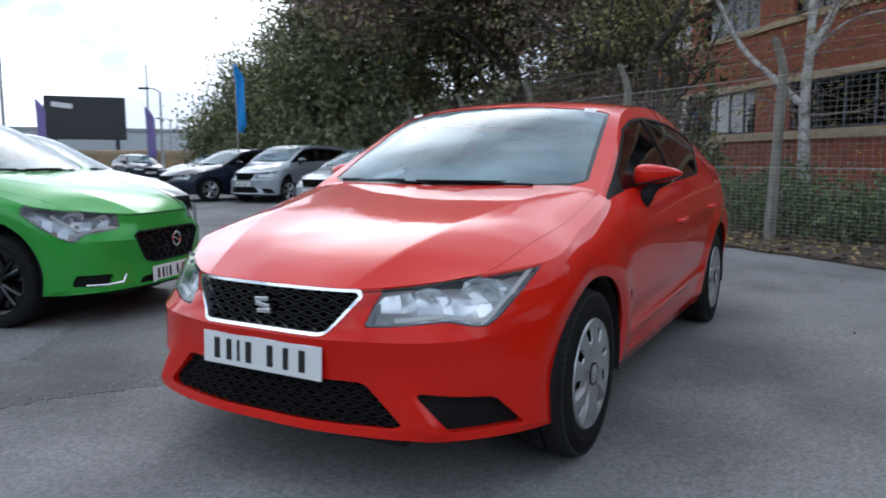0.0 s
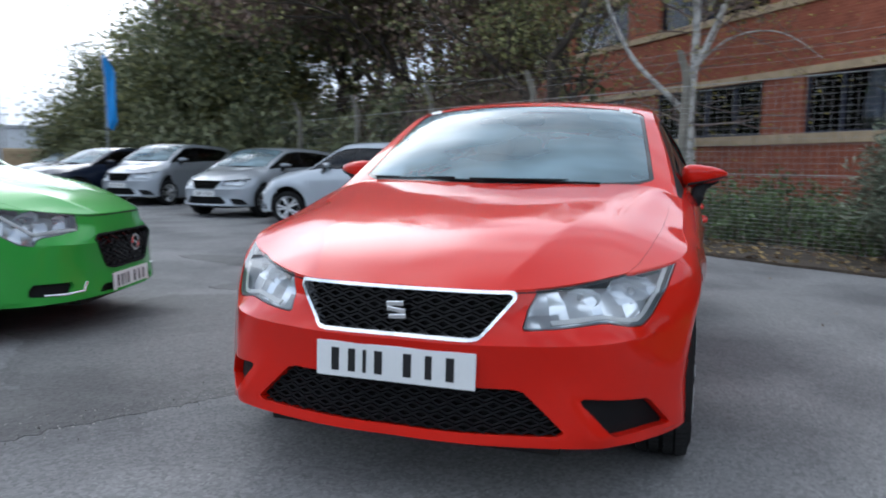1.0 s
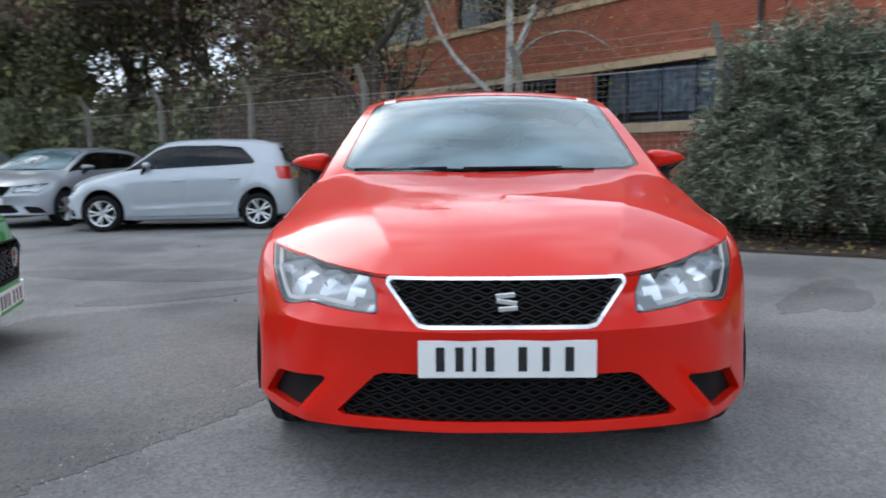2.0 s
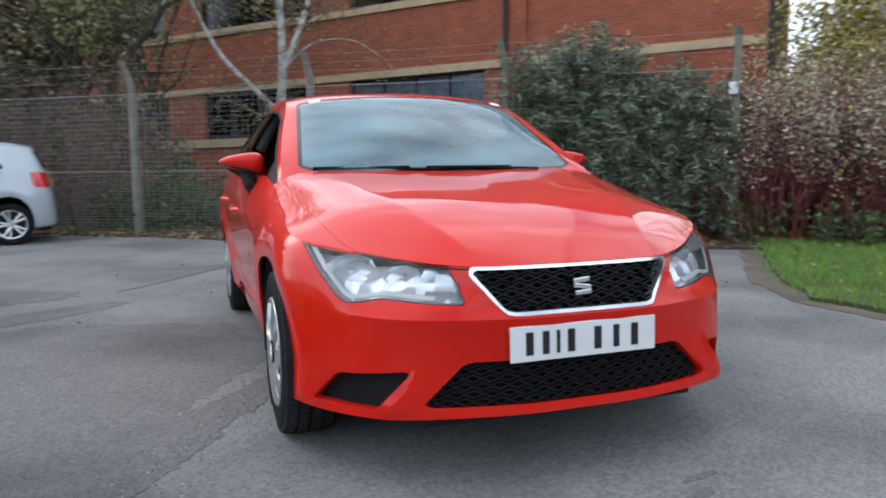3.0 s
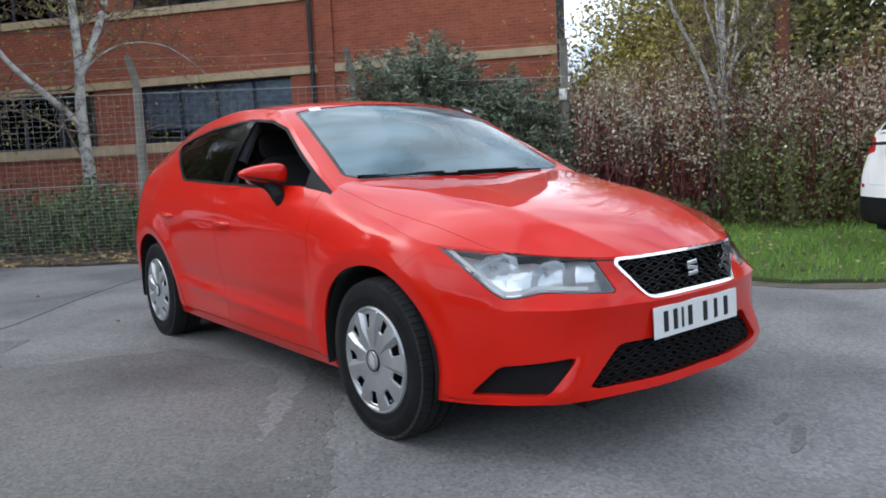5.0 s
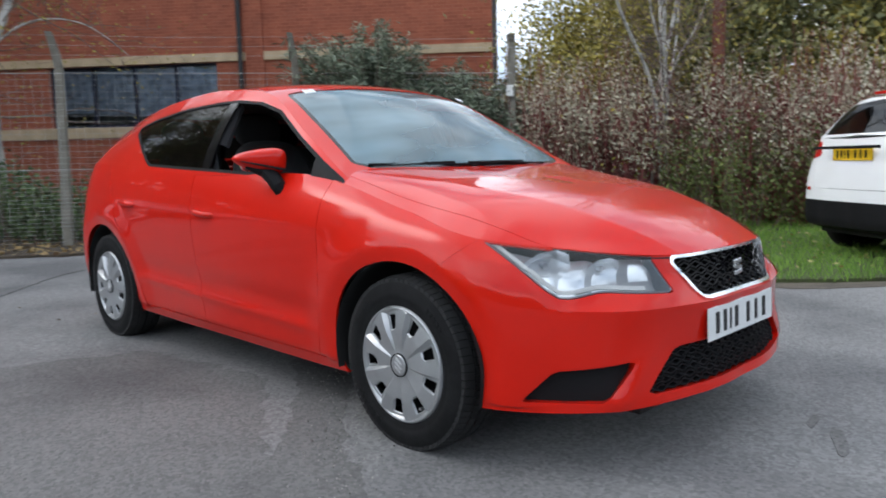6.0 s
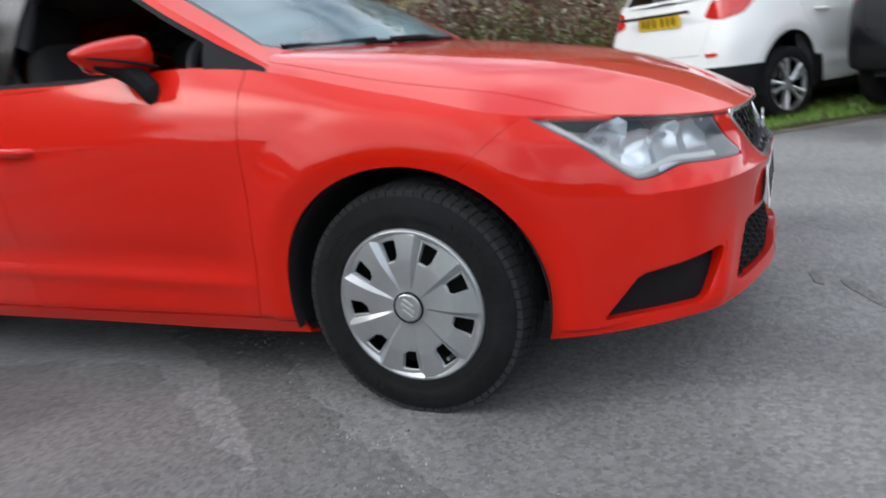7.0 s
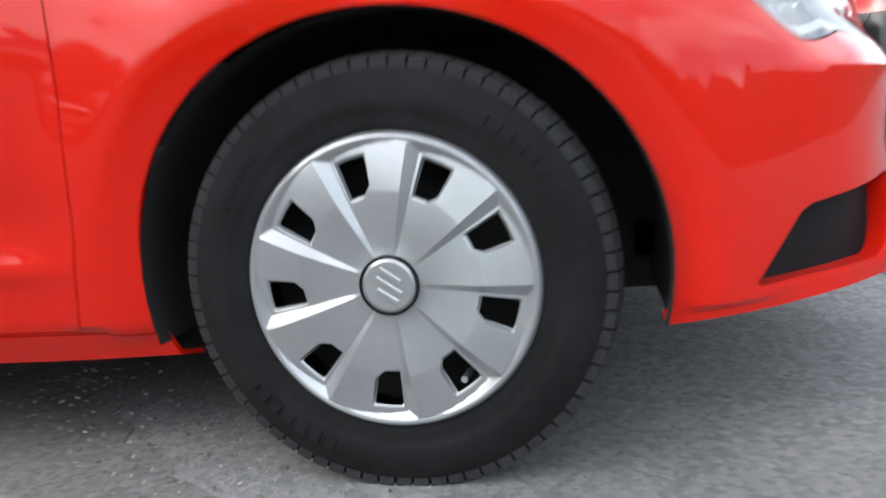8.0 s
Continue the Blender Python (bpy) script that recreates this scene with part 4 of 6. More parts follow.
def seat_parts(x, y, hero):
    """Cushion, backrest and head restraint of one seat as vertex grids."""
    cush = blob((x, y, .42), (.25, .26, .10), 3.4, 24, 12)
    back = blob((x, 0, 0), (.24, .075, .34), 3.2, 24, 14)
    bv = back[0].copy()
    z = bv[:, 2].copy()
    bv[:, 1] = bv[:, 1] + y + .26 + z * .36
    bv[:, 2] = z + .80
    head = blob((x, y + .47, 1.20), (.135, .05, .09), 3.0, 20, 12)
    return cush, (bv, back[1]), head


def cabin(car, fm, hero):
    """Dashboard, seats, steering wheel and floor, seen through the glass."""
    f2 = lambda mesh: (fm(np.array([p[:] for p in mesh[0]])), mesh[1])
    dash = blob((0, .60, .86), (.70, .22, .13), 4.0, 36, 12, lambda p: [p[0], p[1] * (1 - .25 * max(0, p[2])), p[2]])
    d = mk("dashboard", *f2(dash), M_DASH, car, "dark grey dashboard")
    floor = box(1.46, 2.7, .05, Matrix.Translation((0, 1.75, .30)), .01)
    me = bpy.data.meshes.new("t")
    floor.to_mesh(me)
    floor.free()
    fl = ([v.co[:] for v in me.vertices], [tuple(p.vertices) for p in me.polygons])
    bpy.data.meshes.remove(me)
    mk("cabin_floor", *f2(fl), M_CABIN, car, smooth=False)
    for x, y in ((-.36, 1.25), (.36, 1.25), (-.36, 2.15), (.36, 2.15)):
        a, b, c = seat_parts(x, y, hero)
        s = mk("seat", *f2(a), M_CABIN, car, "black cloth car seat")
        mk("backrest", *f2(b), M_CABIN, s)
        mk("headrest", *f2(c), M_CABIN, s)
    for sx in (-1, 1):
        v, f = blob((sx * .80, 1.45, .62), (.03, 1.0, .30), 6, 24, 8)
        mk("door_lining", *f2((v, f)), M_CABIN, car)
        v, f = tube([(sx * .80, 1.40, .94), (sx * .75, 1.40, 1.1), (sx * .64, 1.41, 1.30)], [.04, .035, .03], 8)
        mk("pillar_lining", *f2((v, f)), M_CABIN, car, "dark pillar lining with belt")
    v, f = blob((0, 2.0, 1.335), (.52, 1.0, .012), 5, 24, 4)
    mk("headliner", *f2((v, f)), M_CABINTRIM, car)
    n = 28
    ring = [(-.36 + .185 * math.cos(t), .86 + .07 * math.sin(t), .90 + .17 * math.sin(t)) for t in np.linspace(0, 2 * math.pi, n + 1)]
    v, f = tube(ring, .016, 8, cap=False)
    st = mk("steering_wheel", *f2((v, f)), M_DASH, car, "black steering wheel")
    hub = blob((-.36, .85, .895), (.06, .04, .05), 2.4, 14, 8)
    sp = [tube([(-.36, .85, .895), (-.36 + .17 * math.cos(t), .86 + .07 * math.sin(t), .90 + .16 * math.sin(t))], .014, 6) for t in (.1, math.pi - .1, -math.pi / 2)]
    mk("spoke_frame", *f2(joined([(list(hub[0]), hub[1]), *sp])), M_DASH, st)
    v, f = blob((0, .93, 1.295), (.11, .018, .032), 2.8, 18, 8)
    mk("rear_view_mirror", *f2((v, f)), M_BLACKTRIM, car)


def shaper(ys=None, zs=None, xs=1.0, roofx=1.0):
    """A map that stretches the body: ys, zs lists of (from, to)."""
    def fn(v):
        w = np.array(v, float)
        if ys:
            a = np.array(ys, float)
            w[:, 1] = hermite(a[:, 0], a[:, 1], v[:, 1].clip(a[0, 0], a[-1, 0])) + (v[:, 1] - v[:, 1].clip(a[0, 0], a[-1, 0]))
        up = ((v[:, 2] - 1.0) / .4).clip(0, 1)
        w[:, 0] = v[:, 0] * xs * (1 + (roofx - 1) * up)
        if zs:
            b = np.array(zs, float)
            w[:, 2] = np.interp(v[:, 2], b[:, 0], b[:, 1])
        return w
    return fn


hero = build_car("red_hatchback", "glossy red five-door hatchback on tarmac, driver's window open", M_RED, pose(0, 0, 0), hero=True, wheels="trim", r=.3155,
                 chrome_frame=True, open_window=True, grille_m=M_GLOSSBLACK)

for sx in (-1, 1):
    q = [(sx * .535, 1.033, 1.3365), (sx * .475, 1.026, 1.3445), (sx * .475, 1.002, 1.3285), (sx * .535, 1.008, 1.3205)]
    mk("screen_sticker", [(x, y - .012, z + .012) for x, y, z in q], [(0, 1, 2, 3) if sx < 0 else (3, 2, 1, 0)], M_STICKER, hero, "small white paper sticker")
emb = empty("emblem")
emb.parent = hero
for k, (dx, w) in enumerate(((.004, .058), (0, .062), (-.004, .058))):
    part("emblem_bar", box(w, .010, .0155, pose(dx, -.812, .6205 + (k - 1) * .0195, 0, 8 if k == 1 else -4, 0), .003), M_CHROME, emb, "plain chrome bar")


# ---- ground ----
def asphalt(name, light, dark, rough=0.92):
    """Worn asphalt: broad weather stains, chippings as colour and relief."""
    m = mat(name, light, rough=rough, color2=dark, scale=0.42, fine=210, bump=0.35, bumpscale=150, spec=0.3, lo=.40, hi=.62)
    n, l = m.node_tree.nodes, m.node_tree.links
    b = n["Principled BSDF"]
    src = b.inputs["Base Color"].links[0].from_socket
    co = n.new("ShaderNodeTexCoord")
    vor = n.new("ShaderNodeTexVoronoi")
    vor.inputs["Scale"].default_value = 80
    st = n.new("ShaderNodeTexNoise")
    st.inputs["Scale"].default_value, st.inputs["Detail"].default_value, st.inputs["Distortion"].default_value = 0.9, 8, 0.35
    l.new(co.outputs["Object"], vor.inputs["Vector"])
    l.new(co.outputs["Object"], st.inputs["Vector"])
    r1 = n.new("ShaderNodeValToRGB")
    r1.color_ramp.elements[0].position, r1.color_ramp.elements[0].color = 0.0, (.70, .70, .70, 1)
    r1.color_ramp.elements[1].position, r1.color_ramp.elements[1].color = 1.0, (1.32, 1.32, 1.31, 1)
    l.new(vor.outputs["Color"], r1.inputs["Fac"])
    r2 = n.new("ShaderNodeValToRGB")
    r2.color_ramp.elements[0].position, r2.color_ramp.elements[0].color = 0.36, (.72, .72, .73, 1)
    r2.color_ramp.elements[1].position, r2.color_ramp.elements[1].color = 0.56, (1.10, 1.10, 1.09, 1)
    l.new(st.outputs["Fac"], r2.inputs["Fac"])
    out = src
    for r in (r1, r2):
        mx = n.new("ShaderNodeMix")
        mx.data_type, mx.blend_type = "RGBA", "MULTIPLY"
        mx.inputs["Factor"].default_value = 1.0
        l.new(out, mx.inputs["A"])
        l.new(r.outputs["Color"], mx.inputs["B"])
        out = mx.outputs["Result"]
    l.new(out, b.inputs["Base Color"])
    return m


M_ASPHALT = asphalt("worn grey asphalt", (0.212, 0.211, 0.210), (0.160, 0.159, 0.158))
M_PATCH = asphalt("darker asphalt patch", (0.158, 0.156, 0.153), (0.120, 0.118, 0.116))
M_RIM = mat("worn brown verge soil", (0.15, 0.125, 0.095), rough=1.0, color2=(0.08, 0.07, 0.055), scale=5, fine=60, bump=0.7, bumpscale=60)
M_STAIN = asphalt("stained asphalt", (0.166, 0.164, 0.161), (0.124, 0.122, 0.120))
M_EARTH = mat("damp earth with leaf mould", (0.085, 0.065, 0.045), rough=1.0, color2=(0.035, 0.028, 0.02), scale=3, fine=45, bump=0.9, bumpscale=25)
M_TURF = mat("turf soil", (0.085, 0.13, 0.032), rough=1.0, color2=(0.05, 0.05, 0.025), scale=2, fine=40, bump=0.8, bumpscale=40)
ground = tagged(mk("ground", [(-900, -900, 0), (900, -900, 0), (900, 900, 0), (-900, 900, 0)], [(0, 1, 2, 3)], M_ASPHALT, smooth=False),
                "worn grey asphalt car park with darker patches", "ground", kind="structure")
rng = np.random.default_rng(7)


def outline(points, step=.12, rough=.03, seed=1):
    """A closed outline with a ragged edge."""
    r = np.random.default_rng(seed)
    P = np.array(points, float)
    out = []
    for a, b in zip(P, np.roll(P, -1, axis=0)):
        n = max(2, int(np.linalg.norm(b - a) / step))
        for k in range(n):
            out.append(a + (b - a) * k / n + r.normal(0, rough, 2))
    return np.array(out)


def slab(name, pts, z0, z1, material, label="", category="", kind="structure"):
    n = len(pts)
    v = [(*p, z1) for p in pts] + [(*p, z0) for p in pts]
    f = [tuple(range(n))] + [(k, n + k, n + (k + 1) % n, (k + 1) % n) for k in range(n)]
    ob = mk(name, v, f, material, smooth=False)
    return tagged(ob, label, category, kind=kind)


STRIP = [(-.30, 1.10), (-.46, .84), (-.66, .58), (-.85, .38), (-1.02, .12), (-1.20, -.20), (-1.50, -.70), (-2.0, -1.5), (-3.0, -2.6), (-3.9, -2.3), (-2.9, -1.2), (-2.2, -.45), (-1.62, .0), (-1.22, .28), (-.95, .58), (-.72, .88), (-.42, 1.38)]
slab("road_patch", outline(STRIP, .035, .014, 3), -.02, .002, M_PATCH, "damp darker strip of asphalt with a ragged edge", "road patch")
slab("road_patch", outline([(-1.45, -.35), (-1.15, .45), (-.75, 1.15), (-.9, 2.1), (-2.0, 2.5), (-3.1, 1.9), (-3.0, .6), (-2.3, -.3)], .05, .02, 8), -.02, .0012, M_STAIN, "stained stretch of asphalt", "road patch")
for seed, (cx, cy, a, b, turn) in enumerate(((-1.66, 1.36, .30, .14, 35), (-2.5, .75, .55, .22, 20), (-3.2, 3.9, 1.2, .35, -8), (-2.4, 2.7, .9, .22, 30), (2.6, 2.6, .8, .3, 55), (.22, -1.10, .15, .03, 22), (.34, -.97, .07, .02, 10))):
    ring = []
    rr = np.random.default_rng(60 + seed)
    wob = rr.uniform(.65, 1.25, 9)
    for q in range(72):
        t = 2 * math.pi * q / 72
        k = np.interp(q / 8, np.arange(10), [*wob, wob[0]]) * (1 + rr.normal(0, .035))
        x, y = a * k * math.cos(t), b * k * math.sin(t)
        ct, st_ = math.cos(radians(turn)), math.sin(radians(turn))
        ring.append((cx + x * ct - y * st_, cy + x * st_ + y * ct))
    slab("road_patch", ring, -.02, .002 + .0002 * seed, M_STAIN if a > .1 else M_PATCH, "dark stain on the asphalt", "road patch")


def crack(points, width, seed):
    """A thin dark crack that wanders along points."""
    r = np.random.default_rng(seed)
    P = hermite(np.arange(len(points)), np.array(points, float), np.linspace(0, len(points) - 1, 70))
    P = P + r.normal(0, .008, P.shape)
    d = np.gradient(P, axis=0)
    nn = np.stack([-d[:, 1], d[:, 0]], 1) / np.linalg.norm(d, axis=1)[:, None]
    w = (width * (.3 + .9 * r.random(len(P))))[:, None]
    ring = np.vstack([P + nn * w, (P - nn * w)[::-1]])
    return slab("crack", ring, -.02, .0035, M_CRACK, "thin dark crack in the asphalt", "crack")


M_CRACK = mat("dirt-filled crack", (0.06, 0.058, 0.055), rough=1.0, vary=.4, fine=200)
crack([(-1.7, 3.78), (-1.50, 4.0), (-1.02, 4.68), (-.39, 5.45), (.04, 5.8)], .006, 1)
# fence line and the bed behind it
FA, FU = Vector((.67, 8.2, 0)), Vector((-2.48, 1.70, 0)).normalized()
FN = Vector((FU.y, -FU.x, 0))        # away from the car park
if FN.y < 0:
    FN = -FN


def fpt(s, o=0.0, z=0.0):
    """A point s metres along the fence, o metres behind it."""
    p = FA + FU * s + FN * o
    return (p.x, p.y, z)


BED = [fpt(-6.4, -1.0)[:2], fpt(-4.0, -1.15)[:2], fpt(-1.5, -1.1)[:2], fpt(.5, -1.0)[:2], fpt(2.0, -.6)[:2], fpt(6, -.35)[:2], fpt(26, -.3)[:2], fpt(26, 14)[:2], fpt(-6.4, 14)[:2]]
slab("planting_bed", outline(BED, .25, .04, 9), -.05, .03, M_EARTH, "bed of earth and fallen leaves along the fence", "planting bed")
VERGE = [(5.35, 4.15), (3.55, 1.95), (3.12, 1.2), (3.15, .45), (3.55, -.05), (4.15, -.62), (4.8, -1.45), (6.3, -3.2), (9.5, -6.0), (24, -6), (24, 9), (8, 8), (6.2, 4.9)]
slab("grass_verge", outline(VERGE, .15, .025, 11), -.05, .035, M_TURF, "rough green grass verge with fallen leaves", "grass verge")
# a trodden dark edge of soil between verge and asphalt
edge = np.array(VERGE[:9], float)
ev = []
for k, p in enumerate(edge):
    d = edge[min(k + 1, len(edge) - 1)] - edge[max(k - 1, 0)]
    nrm = np.array([d[1], -d[0]]) / np.linalg.norm(d)
    ev.append((p, p + nrm * (.20 + .05 * math.sin(k * 2.1))))
rimpts = [a for a, _ in ev] + [b for _, b in ev[::-1]]
slab("verge_edge", outline(rimpts, .12, .02, 12), -.02, .006, M_RIM, "strip of dark soil along the grass edge", "soil strip")


def in_poly(p, poly):
    return sdf(poly)(p) > 0


def quads(c, u, w):
    """Diamond leaves: centres c, half axes u and w."""
    n = len(c)
    v = np.stack([c - u, c + w * .9 + u * .1, c + u, c - w * .9 + u * .1], 1).reshape(-1, 3)
    return v, np.arange(4 * n).reshape(n, 4)


def stuff(name, v, f, material, parent=None, label="", category=""):
    """One large joined mesh, made fast."""
    me = bpy.data.meshes.new(name)
    v, f = np.asarray(v, np.float32), np.asarray(f, np.int32)
    me.vertices.add(len(v))
    me.vertices.foreach_set("co", v.ravel())
    k = f.shape[1]
    me.loops.add(f.size)
    me.loops.foreach_set("vertex_index", f.ravel())
    me.polygons.add(len(f))
    me.polygons.foreach_set("loop_start", np.arange(0, f.size, k, dtype=np.int32))
    me.update(calc_edges=True)
    me.materials.append(material)
    ob = new(name, me)
    if parent is not None:
        ob.parent = parent
        ob["kind"] = "stuff"
        if label:
            ob["label"] = label
    else:
        tagged(ob, label, category, kind="stuff")
    return ob


def unit(n, r=rng):
    v = r.normal(size=(n, 3))
    return v / np.linalg.norm(v, axis=1, keepdims=True)


def leaves(c, size, r=rng, flat=0.0, long=1.0, plain=False):
    """Leaves at centres c with random turns; flat pulls them level, plain makes them three-cornered."""
    n = len(c)
    a = unit(n, r)
    a[:, 2] *= (1 - flat)
    a /= np.linalg.norm(a, axis=1, keepdims=True)
    b = np.cross(a, unit(n, r))
    b[:, 2] *= (1 - flat)
    b /= np.linalg.norm(b, axis=1, keepdims=True) + 1e-9
    s = (size * (.6 + .8 * r.random(n)))[:, None]
    if plain:
        u, w = a * s * .55, b * s * .42
        return np.stack([c - u, c + w + u * .5, c - w + u * .5], 1).reshape(-1, 3), np.arange(3 * n).reshape(n, 3)
    return quads(c, a * s * .5 * long, b * s * .32)


def leafmat(name, a, b, island=.65):
    m = mat(name, a, rough=0.6, color2=b, scale=1.2, fine=8, island=island, spec=.3, lo=.25, hi=.75)
    return m


M_GRASS = leafmat("grass blades", (0.22, 0.38, 0.055), (0.10, 0.20, 0.03))
M_LITTER = leafmat("fallen leaves", (0.34, 0.24, 0.10), (0.09, 0.055, 0.03), 1.0)
M_PALELEAF = leafmat("pale yellow leaves", (0.42, 0.36, 0.16), (0.25, 0.17, 0.06), 1.0)

# loose chippings along the damp strip
r = np.random.default_rng(77)
base = np.array(STRIP[:8])
k = r.integers(0, 7, 900)
q = base[k] + (base[k + 1] - base[k]) * r.random((900, 1)) + r.normal(0, .10, (900, 2)) - .05
c = np.c_[q, np.full(900, .0045)]
v, f = leaves(c, np.full(900, .009), r, flat=.2)
M_GRIT = mat("pale grit", (0.25, 0.24, 0.22), rough=.95, island=.6, vary=.5)
stuff("grit", v, f, M_GRIT, None, "loose pale grit on the asphalt", "grit")

# grass
n = 90000
p = np.stack([rng.uniform(3.0, 11, n), rng.uniform(-6, 6, n)], 1)
p = p[sdf(VERGE)(p) > -.13 * rng.random(len(p)) ** 2]
near = np.exp(-np.hypot(p[:, 0] - 4.4, p[:, 1] - .8) / 5)
p = p[rng.random(len(p)) < near + .15]
hgt = rng.uniform(.03, .09, len(p))
lean = rng.normal(0, .35, (len(p), 2))
ang = rng.uniform(0, 2 * math.pi, len(p))
wv = np.stack([np.cos(ang), np.sin(ang)], 1) * .0045
base = np.c_[p, np.full(len(p), .033)]
tip = base + np.c_[lean * hgt[:, None], hgt]
gv = np.stack([base - np.c_[wv, 0 * hgt], base + np.c_[wv, 0 * hgt], tip], 1).reshape(-1, 3)
stuff("grass", gv, np.arange(len(gv)).reshape(-1, 3), M_GRASS, None, "short rough green grass", "grass")


def scatter(poly, n, z, size, seed):
    r = np.random.default_rng(seed)
    P = np.array(poly)
    q = np.stack([r.uniform(P[:, 0].min(), P[:, 0].max(), n), r.uniform(P[:, 1].min(), P[:, 1].max(), n)], 1)
    q = q[in_poly(q, poly)]
    c = np.c_[q, z + .02 * r.random(len(q))]
    return leaves(c, np.full(len(q), size), r, flat=.75)


v, f = scatter([fpt(-6.4, -1.1)[:2], fpt(0, -1.2)[:2], fpt(9, -.5)[:2], fpt(9, 3)[:2], fpt(-6.4, 3)[:2]], 16000, .035, .075, 21)
stuff("leaf_litter", v, f, M_LITTER, None, "brown and yellow fallen leaves", "leaf litter")
v, f = scatter([(3.2, 1.2), (3.3, .4), (4.3, -.6), (6.5, -3), (8, 1.5), (5.6, 4), (4.2, 2.4)], 700, .06, .05, 22)
stuff("leaf_litter", v, f, M_PALELEAF, None, "pale fallen leaves on the grass", "leaf litter")
v, f = scatter([(-6, 1.8), (-1.2, 1.8), (1.2, 2.5), (3.4, 2), (4.6, 4), (0, 6), (-6, 7)], 70, .006, .035, 23)
stuff("leaf_litter", v, f, M_LITTER, None, "a few fallen leaves on asphalt", "leaf litter")

# ---- building ----
M_BRICK = mat("red brick", (0.40, 0.115, 0.060), rough=0.92, color2=(0.28, 0.082, 0.046), scale=2.2, fine=22, bump=0.35, bumpscale=45)
bn, bl = M_BRICK.node_tree.nodes, M_BRICK.node_tree.links
btex = bn.new("ShaderNodeTexBrick")
btex.inputs["Scale"].default_value = 1.0
btex.inputs["Brick Width"].default_value, btex.inputs["Row Height"].default_value, btex.inputs["Mortar Size"].default_value = .225, .075, .008
btex.inputs["Color1"].default_value, btex.inputs["Color2"].default_value, btex.inputs["Mortar"].default_value = (1, 1, 1, 1), (.78, .74, .72, 1), (1.05, 1.22, 1.28, 1)
bco, bmapn, bmix = bn.new("ShaderNodeTexCoord"), bn.new("ShaderNodeMapping"), bn.new("ShaderNodeMix")
bmapn.inputs["Rotation"].default_value = (radians(90), 0, 0)
bmix.data_type, bmix.blend_type = "RGBA", "MULTIPLY"
bmix.inputs["Factor"].default_value = 1.0
bl.new(bco.outputs["Object"], bmapn.inputs["Vector"])
bl.new(bmapn.outputs["Vector"], btex.inputs["Vector"])
bpr = bn["Principled BSDF"]
bl.new(bpr.inputs["Base Color"].links[0].from_socket, bmix.inputs["A"])
bl.new(btex.outputs["Color"], bmix.inputs["B"])
bl.new(bmix.outputs["Result"], bpr.inputs["Base Color"])
M_BAND = mat("buff stone band", (0.50, 0.38, 0.24), rough=0.85, scale=3, fine=40, bump=0.2, vary=.16)
M_CONC = mat("weathered concrete", (0.21, 0.195, 0.16), rough=0.95, scale=5, fine=60, bump=0.5, bumpscale=60, vary=.28)
M_FRAME = mat("dark blue window frame", (0.02, 0.025, 0.05), rough=0.4)
M_BLUE = mat("blue painted metal", (0.02, 0.05, 0.22), rough=0.4)
M_OFFICE = mat("dim office room", (0.22, 0.24, 0.26), rough=0.9, vary=.5, scale=1.5, fine=5)
M_BLIND = mat("grey window blind", (0.30, 0.34, 0.41), rough=0.8, vary=.45, scale=7, fine=30)
M_PIPE = mat("black cast pipe", (0.015, 0.014, 0.014), rough=0.5)
M_WINGLASS = glass("window pane glass", (.88, .92, .95), 1.55)
M_ROOF = mat("grey roof felt", (0.10, 0.10, 0.11), rough=0.9)
WALL_P, WALL_U = Vector((6.2, 13.75, 0)), Vector((.63, -.777, 0)).normalized()
bld = empty("office_building", Matrix.Translation(WALL_P) @ pose(0, 0, 0, 0, 0, math.degrees(math.atan2(WALL_U.y, WALL_U.x))),
            "red brick office building with buff bands and dark windows", "building")
X0, X1, DEEP, HIGH = -26.0, 6.03, 3.5, 8.6
WINDOWS = [(-25.5, -21.3), (-20.6, -16.4), (-15.5, -12.0), (-10.35, -5.8), (-4.5, -.32)]
UPPER = [(-25.5, -21.3), (-20.6, -16.4), (-15.5, -12.0), (-10.35, -5.8), (-4.5, -.9)]


def wall_piece(x0, x1, z0, z1, thick=.3):
    if x1 - x0 > .01 and z1 - z0 > .01:
        part("wall", box(x1 - x0, thick, z1 - z0, Matrix.Translation(((x0 + x1) / 2, thick / 2, (z0 + z1) / 2))), M_BRICK, bld)


